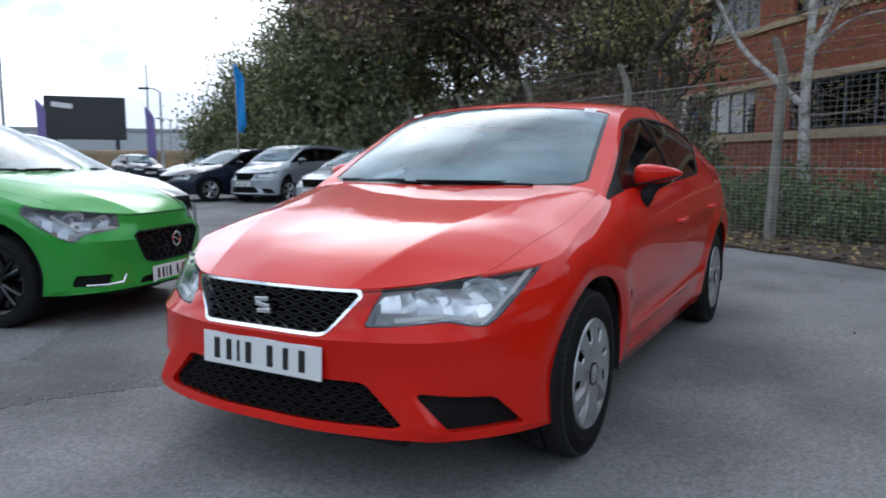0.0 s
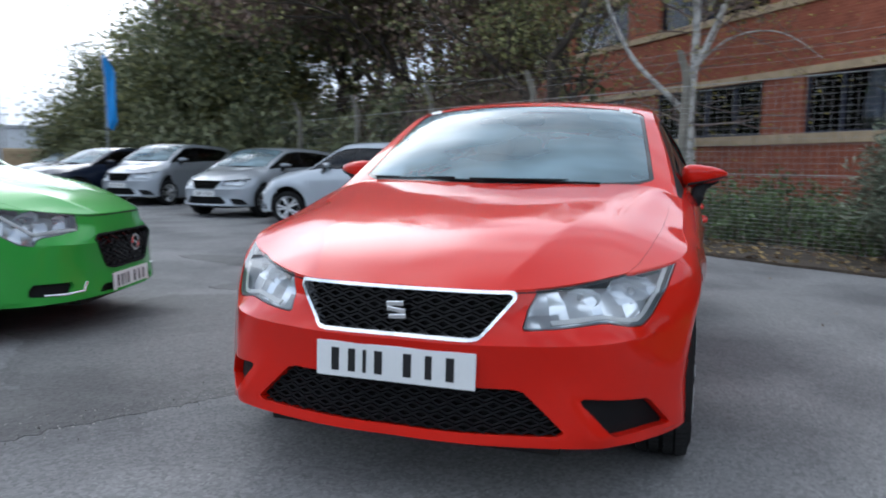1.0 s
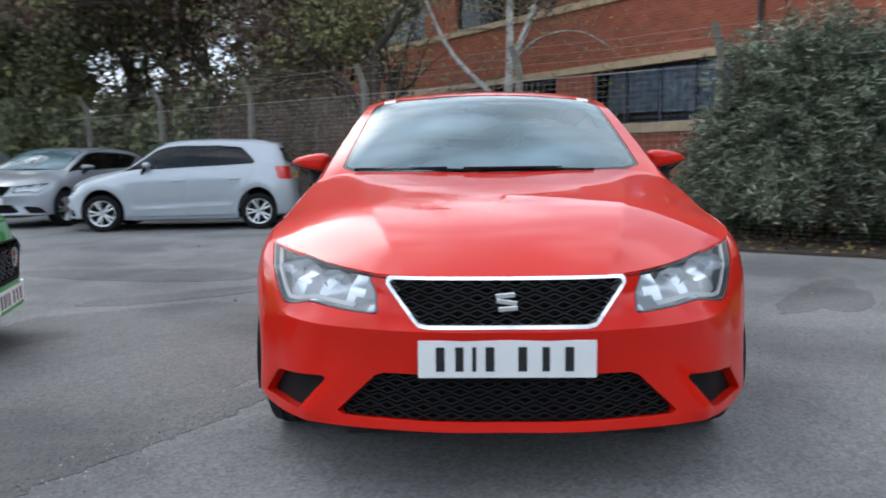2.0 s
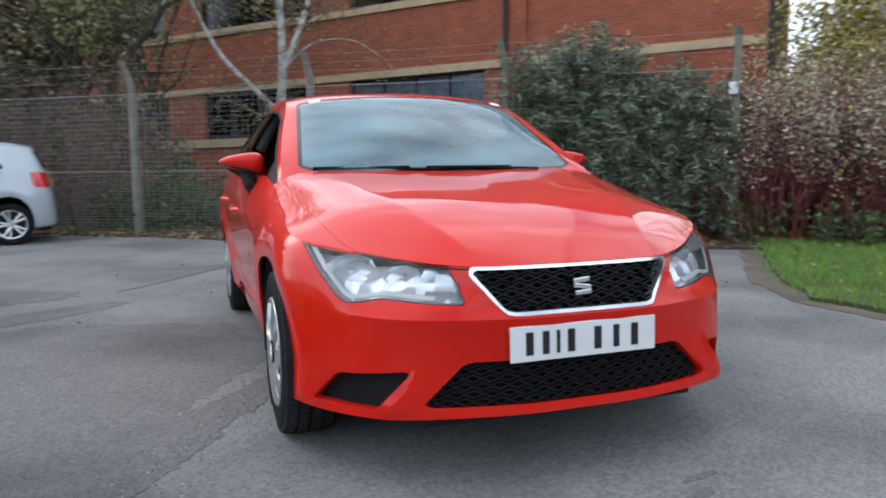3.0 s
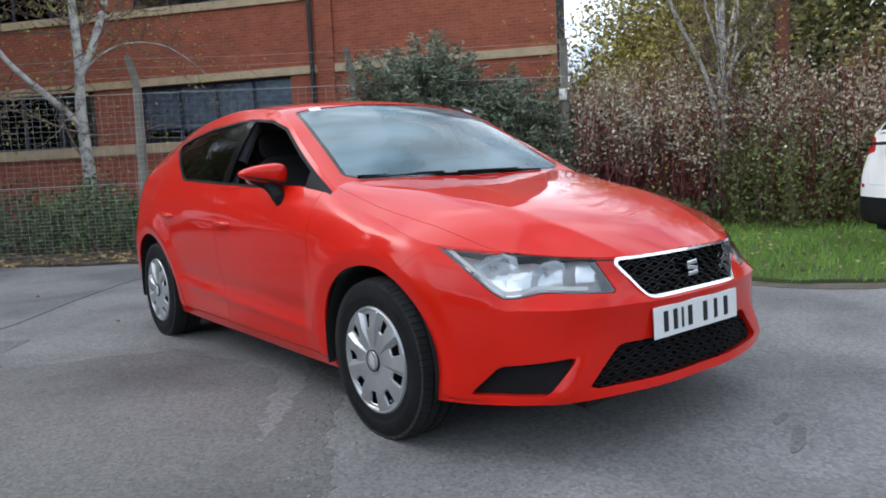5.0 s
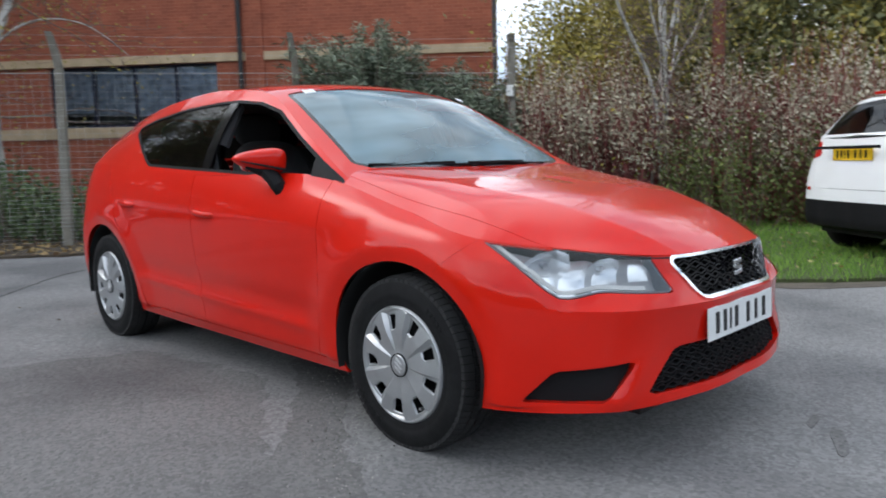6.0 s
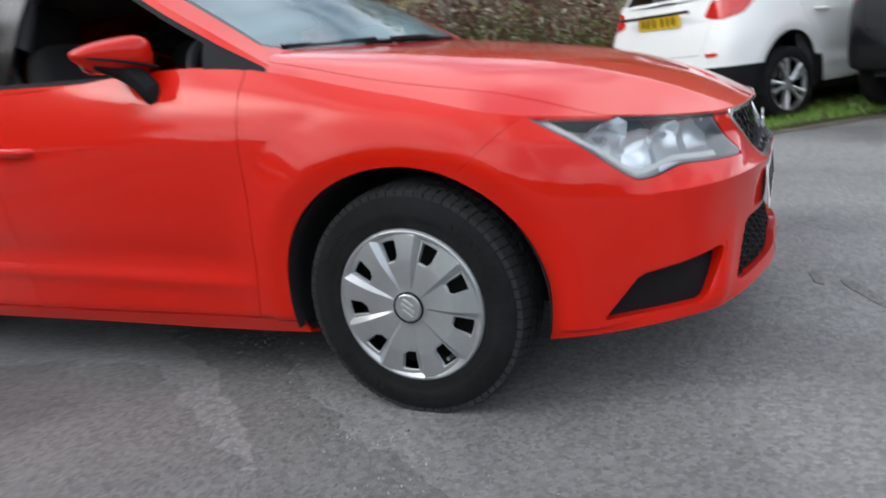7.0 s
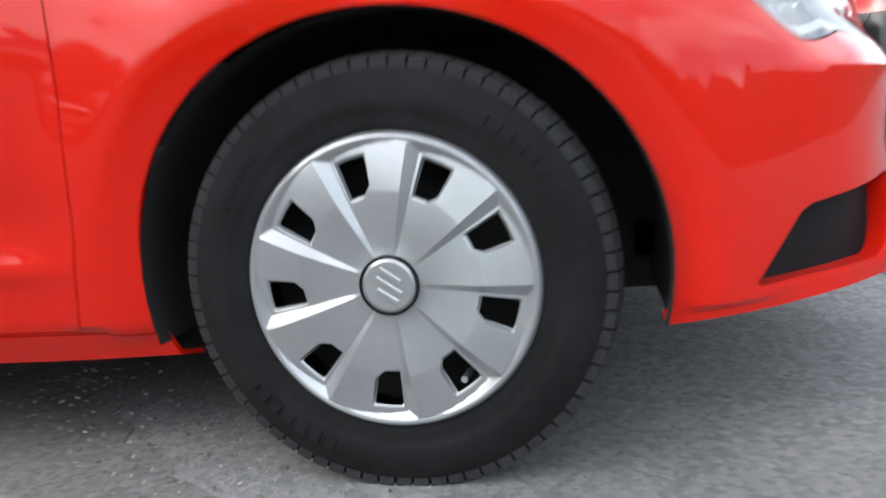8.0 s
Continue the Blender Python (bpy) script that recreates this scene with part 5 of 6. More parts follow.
wall_piece(X0, X1, 0, 1.96)
wall_piece(X0, X1, 3.38, 5.28)
wall_piece(X0, X1, 6.7, HIGH)
for rows, z0, z1 in ((WINDOWS, 1.96, 3.38), (UPPER, 5.28, 6.7)):
    x = X0
    for a, b in rows:
        wall_piece(x, a, z0, z1)
        x = b
        wn_ = part("window", merge([box(b - a, .07, .06, Matrix.Translation(((a + b) / 2, .17, z))) for z in (z0 + .03, z1 - .03)]
                                   + [box(.06, .07, z1 - z0, Matrix.Translation((xx, .17, (z0 + z1) / 2))) for xx in np.linspace(a + .03, b - .03, 5)]), M_FRAME, bld, "dark framed window")
        xs = np.linspace(a + .03, b - .03, 5)
        for q, (xa, xb) in enumerate(zip(xs, xs[1:])):
            g = part("pane", box(xb - xa - .06, .006, z1 - z0 - .12, Matrix.Translation(((xa + xb) / 2, .17, (z0 + z1) / 2))), M_WINGLASS, wn_)
            g.visible_shadow = False
            if (q * 7 + int(a * 3)) % 5 != 0:
                part("blind", box(xb - xa - .08, .01, (z1 - z0) * (.75 + .16 * ((q * 13 + int(-a)) % 4) / 4), Matrix.Translation(((xa + xb) / 2, .205, z1 - (z1 - z0) * (.75 + .16 * ((q * 13 + int(-a)) % 4) / 4) / 2))), M_BLIND, wn_)
    wall_piece(x, X1, z0, z1)
part("room_back", box(X1 - X0 - .4, .1, HIGH - .4, Matrix.Translation(((X0 + X1) / 2, 2.6, HIGH / 2))), M_OFFICE, bld)
for z in (.05, 1.8, 4.2, 7.6):
    part("floor_slab", box(X1 - X0 - .4, 2.2, .12, Matrix.Translation(((X0 + X1) / 2, 1.42, z))), M_OFFICE, bld)
part("end_wall", box(.3, DEEP - .3, HIGH, Matrix.Translation((X1 - .15, DEEP / 2 + .15, HIGH / 2))), mat("dark brown wall face", (0.030, 0.022, 0.020), rough=0.95, spec=0.1), bld, "dark brown end wall")
part("back_wall", box(X1 - X0, .3, HIGH, Matrix.Translation(((X0 + X1) / 2, DEEP + .15, HIGH / 2))), M_BRICK, bld)
part("far_end_wall", box(.3, DEEP - .3, HIGH, Matrix.Translation((X0 + .15, DEEP / 2 + .15, HIGH / 2))), M_BRICK, bld)
part("roof", box(X1 - X0 + .3, DEEP + .6, .25, Matrix.Translation(((X0 + X1) / 2, DEEP / 2, HIGH + .13))), M_ROOF, bld)
part("lintel_band", box(X1 - X0, .05, .19, Matrix.Translation(((X0 + X1) / 2, -.022, 3.475)), .006), M_BAND, bld)
part("sill_band", box(X1 - X0, .06, .25, Matrix.Translation(((X0 + X1) / 2, -.027, 1.835)), .006), M_BAND, bld)
part("upper_sill_band", box(X1 - X0, .06, .19, Matrix.Translation(((X0 + X1) / 2, -.027, 5.185)), .006), M_BAND, bld)
part("upper_lintel_band", box(X1 - X0, .05, .19, Matrix.Translation(((X0 + X1) / 2, -.022, 6.79)), .006), M_BAND, bld)
v, f = tube([(.30, -.12, .1), (.30, -.12, 4.2), (.30, -.12, HIGH)], .055, 10)
mk("drainpipe", v, f, M_PIPE, bld, "black cast iron drainpipe")
part("pier", box(.42, .08, HIGH, Matrix.Translation((.62, -.04, HIGH / 2)), .01), M_BRICK, bld)
v, f = tube([(-15.75, -.08, .1), (-15.75, -.08, 3.3)], .16, 10)
mk("blue_column", v, f, M_BLUE, bld, "blue painted column")

# ---- fence ----
M_WIRE = mat("galvanised wire", (0.46, 0.46, 0.45), rough=0.5, metal=0.5)
fence = empty("fence", None, "cranked concrete post and wire mesh fence", "fence")
SPANS = [-5.93, -2.965, 0, 3.0, 6.0, 9.0, 12.0, 15.0]
post0 = None
for k, s in enumerate(SPANS):
    x, y, _ = fpt(s)
    bm = bmesh.new()
    h, w0, w1 = 2.28 if k else 2.62, .058, .046
    rings = [(0, 0, 0, w0), (0, 0, h, w1)] + ([(-.04, -.03, h + .17, .046), (-.13, -.09, h + .42, .038)] if k else [(-.05, -.03, h + .1, .05)])
    vs = []
    for dx, dy, z, w in rings:
        c, sn = FU.x, FU.y
        vs.append([bm.verts.new((dx + c * a * w - sn * b * w, dy + sn * a * w + c * b * w, z)) for a, b in ((-1, -1), (1, -1), (1, 1), (-1, 1))])
    for a, b in zip(vs, vs[1:]):
        for q in range(4):
            bm.faces.new((a[q], a[(q + 1) % 4], b[(q + 1) % 4], b[q]))
    bm.faces.new(vs[-1])
    bmesh.ops.bevel(bm, geom=[e for e in bm.edges if abs(e.verts[0].co.z - e.verts[1].co.z) > .1], offset=.010, segments=2, affect="EDGES")
    po = part("post", bm, M_CONC, fence, "weathered concrete post with a cranked top")
    po.matrix_basis = pose(x, y, 0, 0.6 * math.sin(k * 2.3), 1.6 if k == 2 else .5 * math.cos(k * 1.7), 0)
for k, (a, b) in enumerate(zip(SPANS, SPANS[1:])):
    pieces_v, pieces_f = [], []

    def wire(p, q, r=.0018):
        p, q = np.array(p), np.array(q)
        d = (q - p) / np.linalg.norm(q - p)
        s1 = np.cross(d, (0, 0, 1) if abs(d[2]) < .9 else (1, 0, 0))
        s1 /= np.linalg.norm(s1)
        s2 = np.cross(d, s1)
        o = 3 * 2 * len(pieces_v)
        ring = [p + r * (s1 * math.cos(t) + s2 * math.sin(t)) for t in (0, 2.094, 4.189)]
        ring += [q + r * (s1 * math.cos(t) + s2 * math.sin(t)) for t in (0, 2.094, 4.189)]
        pieces_v.append(ring)
        pieces_f.extend([(o, o + 1, o + 4, o + 3), (o + 1, o + 2, o + 5, o + 4), (o + 2, o, o + 3, o + 5)])
    far = k > 3
    for s in np.arange(a + .05, b, .10 if not far else .15):
        wire(fpt(s, -.05, .06), fpt(s + .01 * math.sin(s * 9), -.05, 2.2), .0016)
    zz = list(np.arange(.08, 1.0, .05 if not far else .1)) + list(np.arange(1.0, 2.21, .075 if not far else .12))
    for z in zz:
        wire(fpt(a, -.05, z), fpt((a + b) / 2, -.05, z - .008), .0016)
        wire(fpt((a + b) / 2, -.05, z - .008), fpt(b, -.05, z), .0016)
    for z in (1.0, 2.2):
        wire(fpt(a, -.05, z), fpt(b, -.05, z), .004)
    for q in range(3):
        o = -.10 - .06 * q
        wire(fpt(a, o, 2.42 + .11 * q), fpt((a + b) / 2, o, 2.40 + .11 * q), .0016)
        wire(fpt((a + b) / 2, o, 2.40 + .11 * q), fpt(b, o, 2.42 + .11 * q), .0016)
    stuff("wire_mesh", np.array(pieces_v).reshape(-1, 3), np.array(pieces_f), M_WIRE, fence, "galvanised wire mesh")
cx, cy, _ = fpt(-5.93)
camera_box = tagged(part("junction_box", box(.10, .09, .15, pose(cx - .08, cy - .06, 1.95, 0, 0, 30), .012), mat("white plastic", (.7, .7, .68), rough=.5), None),
                    "small white plastic box fixed to a concrete post", "junction box")


# ---- trees and shrubs ----
M_BARK = mat("dark bark", (0.055, 0.045, 0.035), rough=0.95, vary=.4, scale=8, fine=50, bump=.8, bumpscale=40)
M_BIRCH = mat("white birch bark", (0.50, 0.48, 0.44), rough=0.8, color2=(0.10, 0.09, 0.08), scale=7, fine=30, bump=.6, bumpscale=40, lo=.36, hi=.54)
M_TWIG = mat("brown twigs", (0.15, 0.105, 0.085), rough=0.9, vary=.3)
M_REDTWIG = mat("dark red twigs", (0.22, 0.06, 0.055), rough=0.8, vary=.4)
M_LEAFDARK = leafmat("dark green leaves", (0.235, 0.245, 0.125), (0.072, 0.088, 0.046))
M_LEAFOLIVE = leafmat("olive leaves", (0.27, 0.26, 0.10), (0.090, 0.100, 0.040))
M_LEAFGOLD = leafmat("yellowing leaves", (0.44, 0.36, 0.08), (0.18, 0.16, 0.035))
M_LEAFIVY = leafmat("ivy and bramble leaves", (0.12, 0.18, 0.06), (0.035, 0.058, 0.022))
M_BRAMBLE = leafmat("green bramble leaves", (0.19, 0.22, 0.06), (0.070, 0.088, 0.026), .4)
M_LEAFGREY = leafmat("grey green sprays", (0.27, 0.31, 0.215), (0.060, 0.082, 0.052))
M_LEAFCREAM = leafmat("cream and buff leaves", (0.60, 0.56, 0.42), (0.26, 0.21, 0.14))
M_LEAFRED = leafmat("russet leaves", (0.22, 0.065, 0.055), (0.10, 0.04, 0.035))
M_LEAFBROWN = leafmat("dry brown leaves", (0.25, 0.17, 0.125), (0.095, 0.068, 0.054))


def branchwork(start, direction, length, radius, depth, r, out, tips, bend=.25, split=3, ratio=.66):
    """Tapered limbs that divide; tips collects the outer points."""
    pts, rad = [Vector(start)], [radius]
    d = Vector(direction).normalized()
    n = 5
    for k in range(n):
        d = (d + Vector(r.normal(0, bend / 2, 3)) + Vector((0, 0, .04))).normalized()
        pts.append(pts[-1] + d * length / n)
        rad.append(radius * (1 - .5 * (k + 1) / n))
    out.append(tube(pts, rad, 7 if depth > 1 else 4, cap=False))
    if depth == 0:
        tips.append(pts[-1])
        tips.append(pts[3])
        return
    if depth < 2:
        tips.append(pts[-1])
    for k in range(split):
        q = pts[2 + (k + 1) * 3 // (split + 1)] if k < split - 1 else pts[-1]
        a = Vector(r.normal(0, 1, 3))
        a = (a - d * a.dot(d)).normalized()
        nd = (d * .75 + a * (.45 + .3 * r.random())).normalized()
        branchwork(q, nd, length * ratio * (.8 + .4 * r.random()), max(radius * .48, .004), depth - 1, r, out, tips, bend, split, ratio)


def tree(name, x, y, h, spread, leafm, n, seed, label, lsize=.12, trunk=.16, bark=None, low=.12, clump=.55, second=None, depth=3, droop=0.0, category="tree", plain=False):
    r = np.random.default_rng(seed)
    t = empty(name, Matrix.Translation((x, y, 0)), label, category, "trees round the car park")
    out, tips = [], []
    branchwork((0, 0, -.1), (r.normal(0, .05), r.normal(0, .05), 1), h * .42, trunk, depth, r, out, tips, .3, 4, .68)
    v, f = joined(out)
    mk("trunk", v, f, bark or M_BARK, t, smooth=True, angle=80)
    tp = np.array([p[:] for p in tips])
    # clumps through the crown: round the limb tips and over an uneven dome
    nc = 130
    u = unit(nc, r)
    rad = (.55 + .5 * r.random(nc))[:, None]
    dome = u * rad * np.array([spread, spread, h * (1 - low) / 2]) + np.array([0, 0, h * (low + (1 - low) / 2)])
    cl = np.vstack([dome, tp[r.integers(0, len(tp), 120)]])
    wgt = r.random(len(cl)) ** 1.5 + .1
    pick = r.choice(len(cl), n, p=wgt / wgt.sum())
    off = r.normal(0, clump, (n, 3)) * (.6 + .6 * r.random((n, 1)))
    off[:, 2] *= .7
    c = cl[pick] + off
    c[:, 2] -= droop * np.abs(off[:, 0] + off[:, 1])
    c = c[c[:, 2] > .15]
    if second is not None:
        k = r.random(len(c)) < second[1]
        k &= np.sin(c[:, 0] * 1.7 + seed) + np.sin(c[:, 2] * 1.3 + c[:, 1]) > -.3
        v, f = leaves(c[k], np.full(k.sum(), lsize), r, plain=plain)
        stuff("crown", v, f, second[0], t)
        c = c[~k]
    v, f = leaves(c, np.full(len(c), lsize), r, plain=plain)
    stuff("crown", v, f, leafm, t)
    return t


tree("tree", -23.6, 22.4, 4.6, 1.2, M_LEAFDARK, 15000, 31, "dense dark green tree at the edge of the car park", .15, second=(M_LEAFOLIVE, .4), plain=True)
tree("tree", -22.8, 25.5, 7.9, 2.9, M_LEAFOLIVE, 32000, 32, "tall olive green tree beyond the parked cars", .155, second=(M_LEAFDARK, .4), plain=True)
tree("tree", -19.5, 23.5, 6.8, 3.0, M_LEAFDARK, 38000, 33, "tall olive green tree beyond the parked cars", .15, second=(M_LEAFOLIVE, .45), plain=True)
tree("tree", -14.3, 20.5, 14.0, 2.7, M_LEAFDARK, 56000, 34, "tall dark green tree beyond the parked cars", .155, second=(M_LEAFOLIVE, .3), plain=True)
tree("tree", -10.0, 18.2, 14.0, 3.4, M_LEAFDARK, 74000, 35, "tall dark green tree beyond the parked cars", .14, second=(M_LEAFGOLD, .16), plain=True)
tree("tree", -6.2, 16.0, 13.0, 2.9, M_LEAFBROWN, 40000, 36, "tall half-bare tree with brown and olive leaves", .125, second=(M_LEAFOLIVE, .5), plain=True)
tree("tree", -3.6, 15.2, 10.5, 2.4, M_LEAFBROWN, 26000, 38, "tall half-bare brown tree behind the fence", .10, second=(M_LEAFOLIVE, .3), plain=True)
tree("sycamore_tree", -1.9, 12.3, 8.0, 2.1, M_LEAFOLIVE, 8000, 37, "thin-crowned tree with a dark trunk behind the fence", .09, .17, low=.42, clump=.5, second=(M_LEAFDARK, .4))


def thicket(name, centre, size, n_stem, n_leaf, leafm, stem_m, seed, label, lsize=.06, lift=0.0, sway=.25, category="shrub", z_pow=1.0, plain=False, clumpy=.4):
    """A shrub: many thin stems from the base, leaves along them."""
    r = np.random.default_rng(seed)
    t = empty(name, Matrix.Translation((*centre, 0)), label, category, name.replace("_", " ") + " row")
    stems, path = [], []
    for k in range(n_stem):
        a, q = r.uniform(0, 2 * math.pi), math.sqrt(r.random())
        b = np.array([math.cos(a) * q * size[0] * .8, math.sin(a) * q * size[1] * .8, 0])
        hgt = size[2] * (.6 + .4 * r.random()) * (1 - .35 * q * q)
        pts = [b]
        d = np.array([b[0] * .25, b[1] * .25, hgt]) / 5
        for j in range(5):
            pts.append(pts[-1] + d + np.r_[r.normal(0, sway * .14, 2), 0])
        stems.append(tube(pts, [.011, .009, .007, .006, .005, .003], 3, cap=False))
        path.append(pts)
    v, f = joined(stems)
    tagged(mk("stem_mass", v, f, stem_m, t, smooth=False), kind="stuff")
    path = np.array(path)
    w = r.random(n_stem) ** clumpy
    k = r.choice(n_stem, n_leaf, p=w / w.sum())
    s = (lift + (1 - lift) * r.random(n_leaf) ** z_pow) * 4.999
    i = s.astype(int)
    c = path[k, i] + (path[k, i + 1] - path[k, i]) * (s - i)[:, None] + r.normal(0, .09, (n_leaf, 3))
    c = c[c[:, 2] > .03]
    v, f = leaves(c, np.full(len(c), lsize), r, plain=plain)
    stuff("leaves", v, f, leafm, t)
    return t


# dense dark undergrowth below the trees
for k in range(13):
    q = k / 12
    thicket("evergreen_shrub", (-23.6 + 21.1 * q, 21.6 - 7.9 * q + .8 * math.sin(k * 2.4)), (1.7, 1.2, 3.0 + .8 * math.sin(k * 1.9)), 60, 5200, M_LEAFDARK if k % 3 else M_LEAFOLIVE, M_TWIG, 300 + k,
            "dense dark evergreen shrub below the trees", .17, plain=True)
# taller growth behind them
for k in range(8):
    q = k / 7
    thicket("evergreen_shrub", (-21.0 + 17.5 * q, 23.6 - 6.6 * q + .6 * math.sin(k * 3.1)), (2.0, 1.4, 5.3 + .7 * math.sin(k * 2.3)), 45, 5500, M_LEAFDARK if k % 2 else M_LEAFOLIVE, M_TWIG, 340 + k,
            "tall dense evergreen shrub behind the trees", .20, plain=True)
thicket("evergreen_shrub", (10.85, 8.75), (1.2, 1.2, 3.3), 90, 15000, M_LEAFOLIVE, M_TWIG, 320, "dense olive shrub beside the building", .15)
thicket("evergreen_shrub", (7.55, 6.8), (.75, .75, 2.5), 60, 7000, M_LEAFOLIVE, M_TWIG, 321, "dense olive shrub behind the end post of the fence", .10)
# bare reddish brown bushes behind the fence
for k, (s, o, h) in enumerate(((4.0, .9, 3.3), (5.6, 1.0, 3.6), (7.3, 1.2, 3.4), (9.2, 1.5, 3.6), (11.2, 1.6, 3.4), (13.5, 1.8, 3.6))):
    thicket("bare_shrub", fpt(s, o)[:2], (1.1, .9, h), 130, 3200, M_LEAFBROWN, M_TWIG, 50 + k, "half-bare reddish brown shrub behind the wire fence", .055, .25)
# low ivy and bramble in the bed
for k, (s, o, h) in enumerate(((-5.0, .9, .9), (-3.6, 1.0, .9), (-2.4, .9, .8), (-1.2, 1.0, .9), (.1, .9, 1.0), (1.2, 1.0, 1.1), (2.3, .9, 1.2), (3.3, .6, 1.0), (-.5, 2.0, 1.1), (-2.2, 2.1, 1.1), (1.4, 2.2, 1.2))):
    thicket("low_shrub", fpt(s, o)[:2], (.85, .7, h), 45, 2600, M_LEAFIVY, M_TWIG, 70 + k, "low dark green ivy and bramble in the bed", .075)

# birches
def birch(x, y, stems, seed, label, leafn, h, name="birch_tree"):
    r = np.random.default_rng(seed)
    t = empty(name, Matrix.Translation((x, y, 0)), label, "tree", "birch trees")
    wood, twig, tips = [], [], []
    for (pts, r0, r1) in stems:
        P = hermite(np.arange(len(pts)), np.array(pts, float), np.linspace(0, len(pts) - 1, 24))
        rad = np.linspace(r0, r1, 24)
        wood.append(tube(P, list(rad), 10, cap=False))
        for q in range(6, 24, 2):
            for _ in range(2):
                d = Vector(r.normal(0, 1, 3)) + Vector((0, 0, .6))
                branchwork(P[q], d, .9 + .6 * r.random(), max(rad[q] * .22, .006), 1, r, twig, tips, .35, 3, .7)
    v, f = joined(wood)
    mk("trunk", v, f, M_BIRCH, t, "pale peeling birch bark", angle=80)
    v, f = joined(twig)
    tagged(mk("twig_mass", v, f, M_TWIG, t, smooth=False), kind="stuff")
    tp = np.array([p[:] for p in tips])
    c = tp[r.integers(0, len(tp), leafn)] + r.normal(0, .28, (leafn, 3))
    c[:, 2] -= np.abs(r.normal(0, .18, leafn))
    v, f = leaves(c, np.full(leafn, .05), r)
    stuff("crown", v, f, M_LEAFGOLD, t)
    return t


birch(.80, 11.75, [([(0, 0, -.1), (.02, 0, 1.0), (-.02, .02, 2.2), (.02, 0, 3.2), (.0, .1, 4.6), (-.1, .1, 6.5)], .12, .045),
                   ([(.0, 0, 2.0), (-.45, -.05, 2.45), (-1.15, .0, 3.2), (-1.7, .1, 4.4), (-2.0, .2, 5.6)], .065, .02),
                   ([(.0, 0, 2.9), (.30, .0, 3.5), (.62, .1, 4.5), (.8, .2, 6.0)], .085, .03),
                   ([(.05, 0, 2.95), (.65, -.15, 3.42), (1.4, -.3, 3.45), (2.1, -.45, 2.95)], .022, .006)], 91, "silver birch with white bark and few yellow leaves", 2800, 7)
birch(7.3, 3.42, [([(0, 0, 0), (-.05, .0, 1.6), (-.18, 0, 3.2), (-.3, .1, 5.5)], .05, .02), ([(.1, .1, 0), (.15, .1, 1.8), (.3, .2, 3.4), (.45, .2, 5.6)], .055, .02),
                 ([(.0, .2, 0), (.1, .2, 1.7), (.75, .3, 3.0), (1.3, .3, 4.6)], .05, .018), ([(-.1, 0, 0), (-.3, 0, 1.8), (-1.1, .1, 3.0), (-1.6, .1, 4.0)], .035, .012),
                 ([(.05, .05, .9), (.05, .0, 1.9), (.5, .1, 2.8), (.75, .2, 4.4)], .03, .010), ([(-.05, .0, 1.1), (-.15, -.1, 2.1), (-.62, -.1, 3.0), (-.75, .0, 4.2)], .03, .010),
                 ([(.1, .1, 1.2), (.35, .1, 2.2), (1.05, .1, 2.9), (1.7, .2, 3.5)], .024, .008)], 92,
      "slender multi-stemmed birch among the hedge", 2400, 6)

# conifer-like grey bush at the fence
def spray_bush(x, y, size, n, seed):
    r = np.random.default_rng(seed)
    t = empty("spreading_bush", Matrix.Translation((x, y, 0)), "large grey-green spreading bush with drooping sprays", "bush", "spreading bushes at the fence")
    wood, c, dirs = [], [], []
    for k in range(n):
        u = unit(1, r)[0]
        u[2] = abs(u[2]) * .9 + .05
        u /= np.linalg.norm(u)
        L = (.60 + .42 * r.random()) * (1 + .10 * math.sin(u[0] * 7 + seed) * math.cos(u[1] * 6)) * (1 - .10 * max(0, u[2] - .75) / .25)
        p0 = np.array([0, 0, .5]) + u * np.array(size) * .35
        p2 = np.array([0, 0, .35]) + u * np.array(size) * L
        mid = (p0 + p2) / 2 + np.array([0, 0, .16])
        p2 = p2 - np.array([0, 0, .12 + .2 * r.random()])
        P = hermite([0, 1, 2], np.array([p0, mid, p2]), np.linspace(0, 2, 7))
        wood.append(tube(P, [.012, .010, .008, .007, .006, .005, .003], 3, cap=False))
        m = 90
        s = r.uniform(1.5, 6, m)
        i = s.astype(int).clip(0, 5)
        q = P[i] + (P[i + 1] - P[i]) * (s - i)[:, None] + r.normal(0, .05, (m, 3)) * (1, 1, .6)
        c.append(q)
    v, f = joined(wood)
    tagged(mk("branch_mass", v, f, M_TWIG, t, smooth=False), kind="stuff")
    c = np.vstack(c)
    c = c[c[:, 2] > .05]
    v, f = leaves(c, np.full(len(c), .030), r, flat=.5, long=3.6)
    stuff("sprays", v, f, M_LEAFGREY, t)


spray_bush(4.3, 6.35, (1.95, 1.6, 3.0), 1500, 95)
spray_bush(5.2, 5.45, (1.25, 1.1, 2.35), 520, 96)
spray_bush(3.65, 6.85, (.9, .9, 2.1), 300, 97)

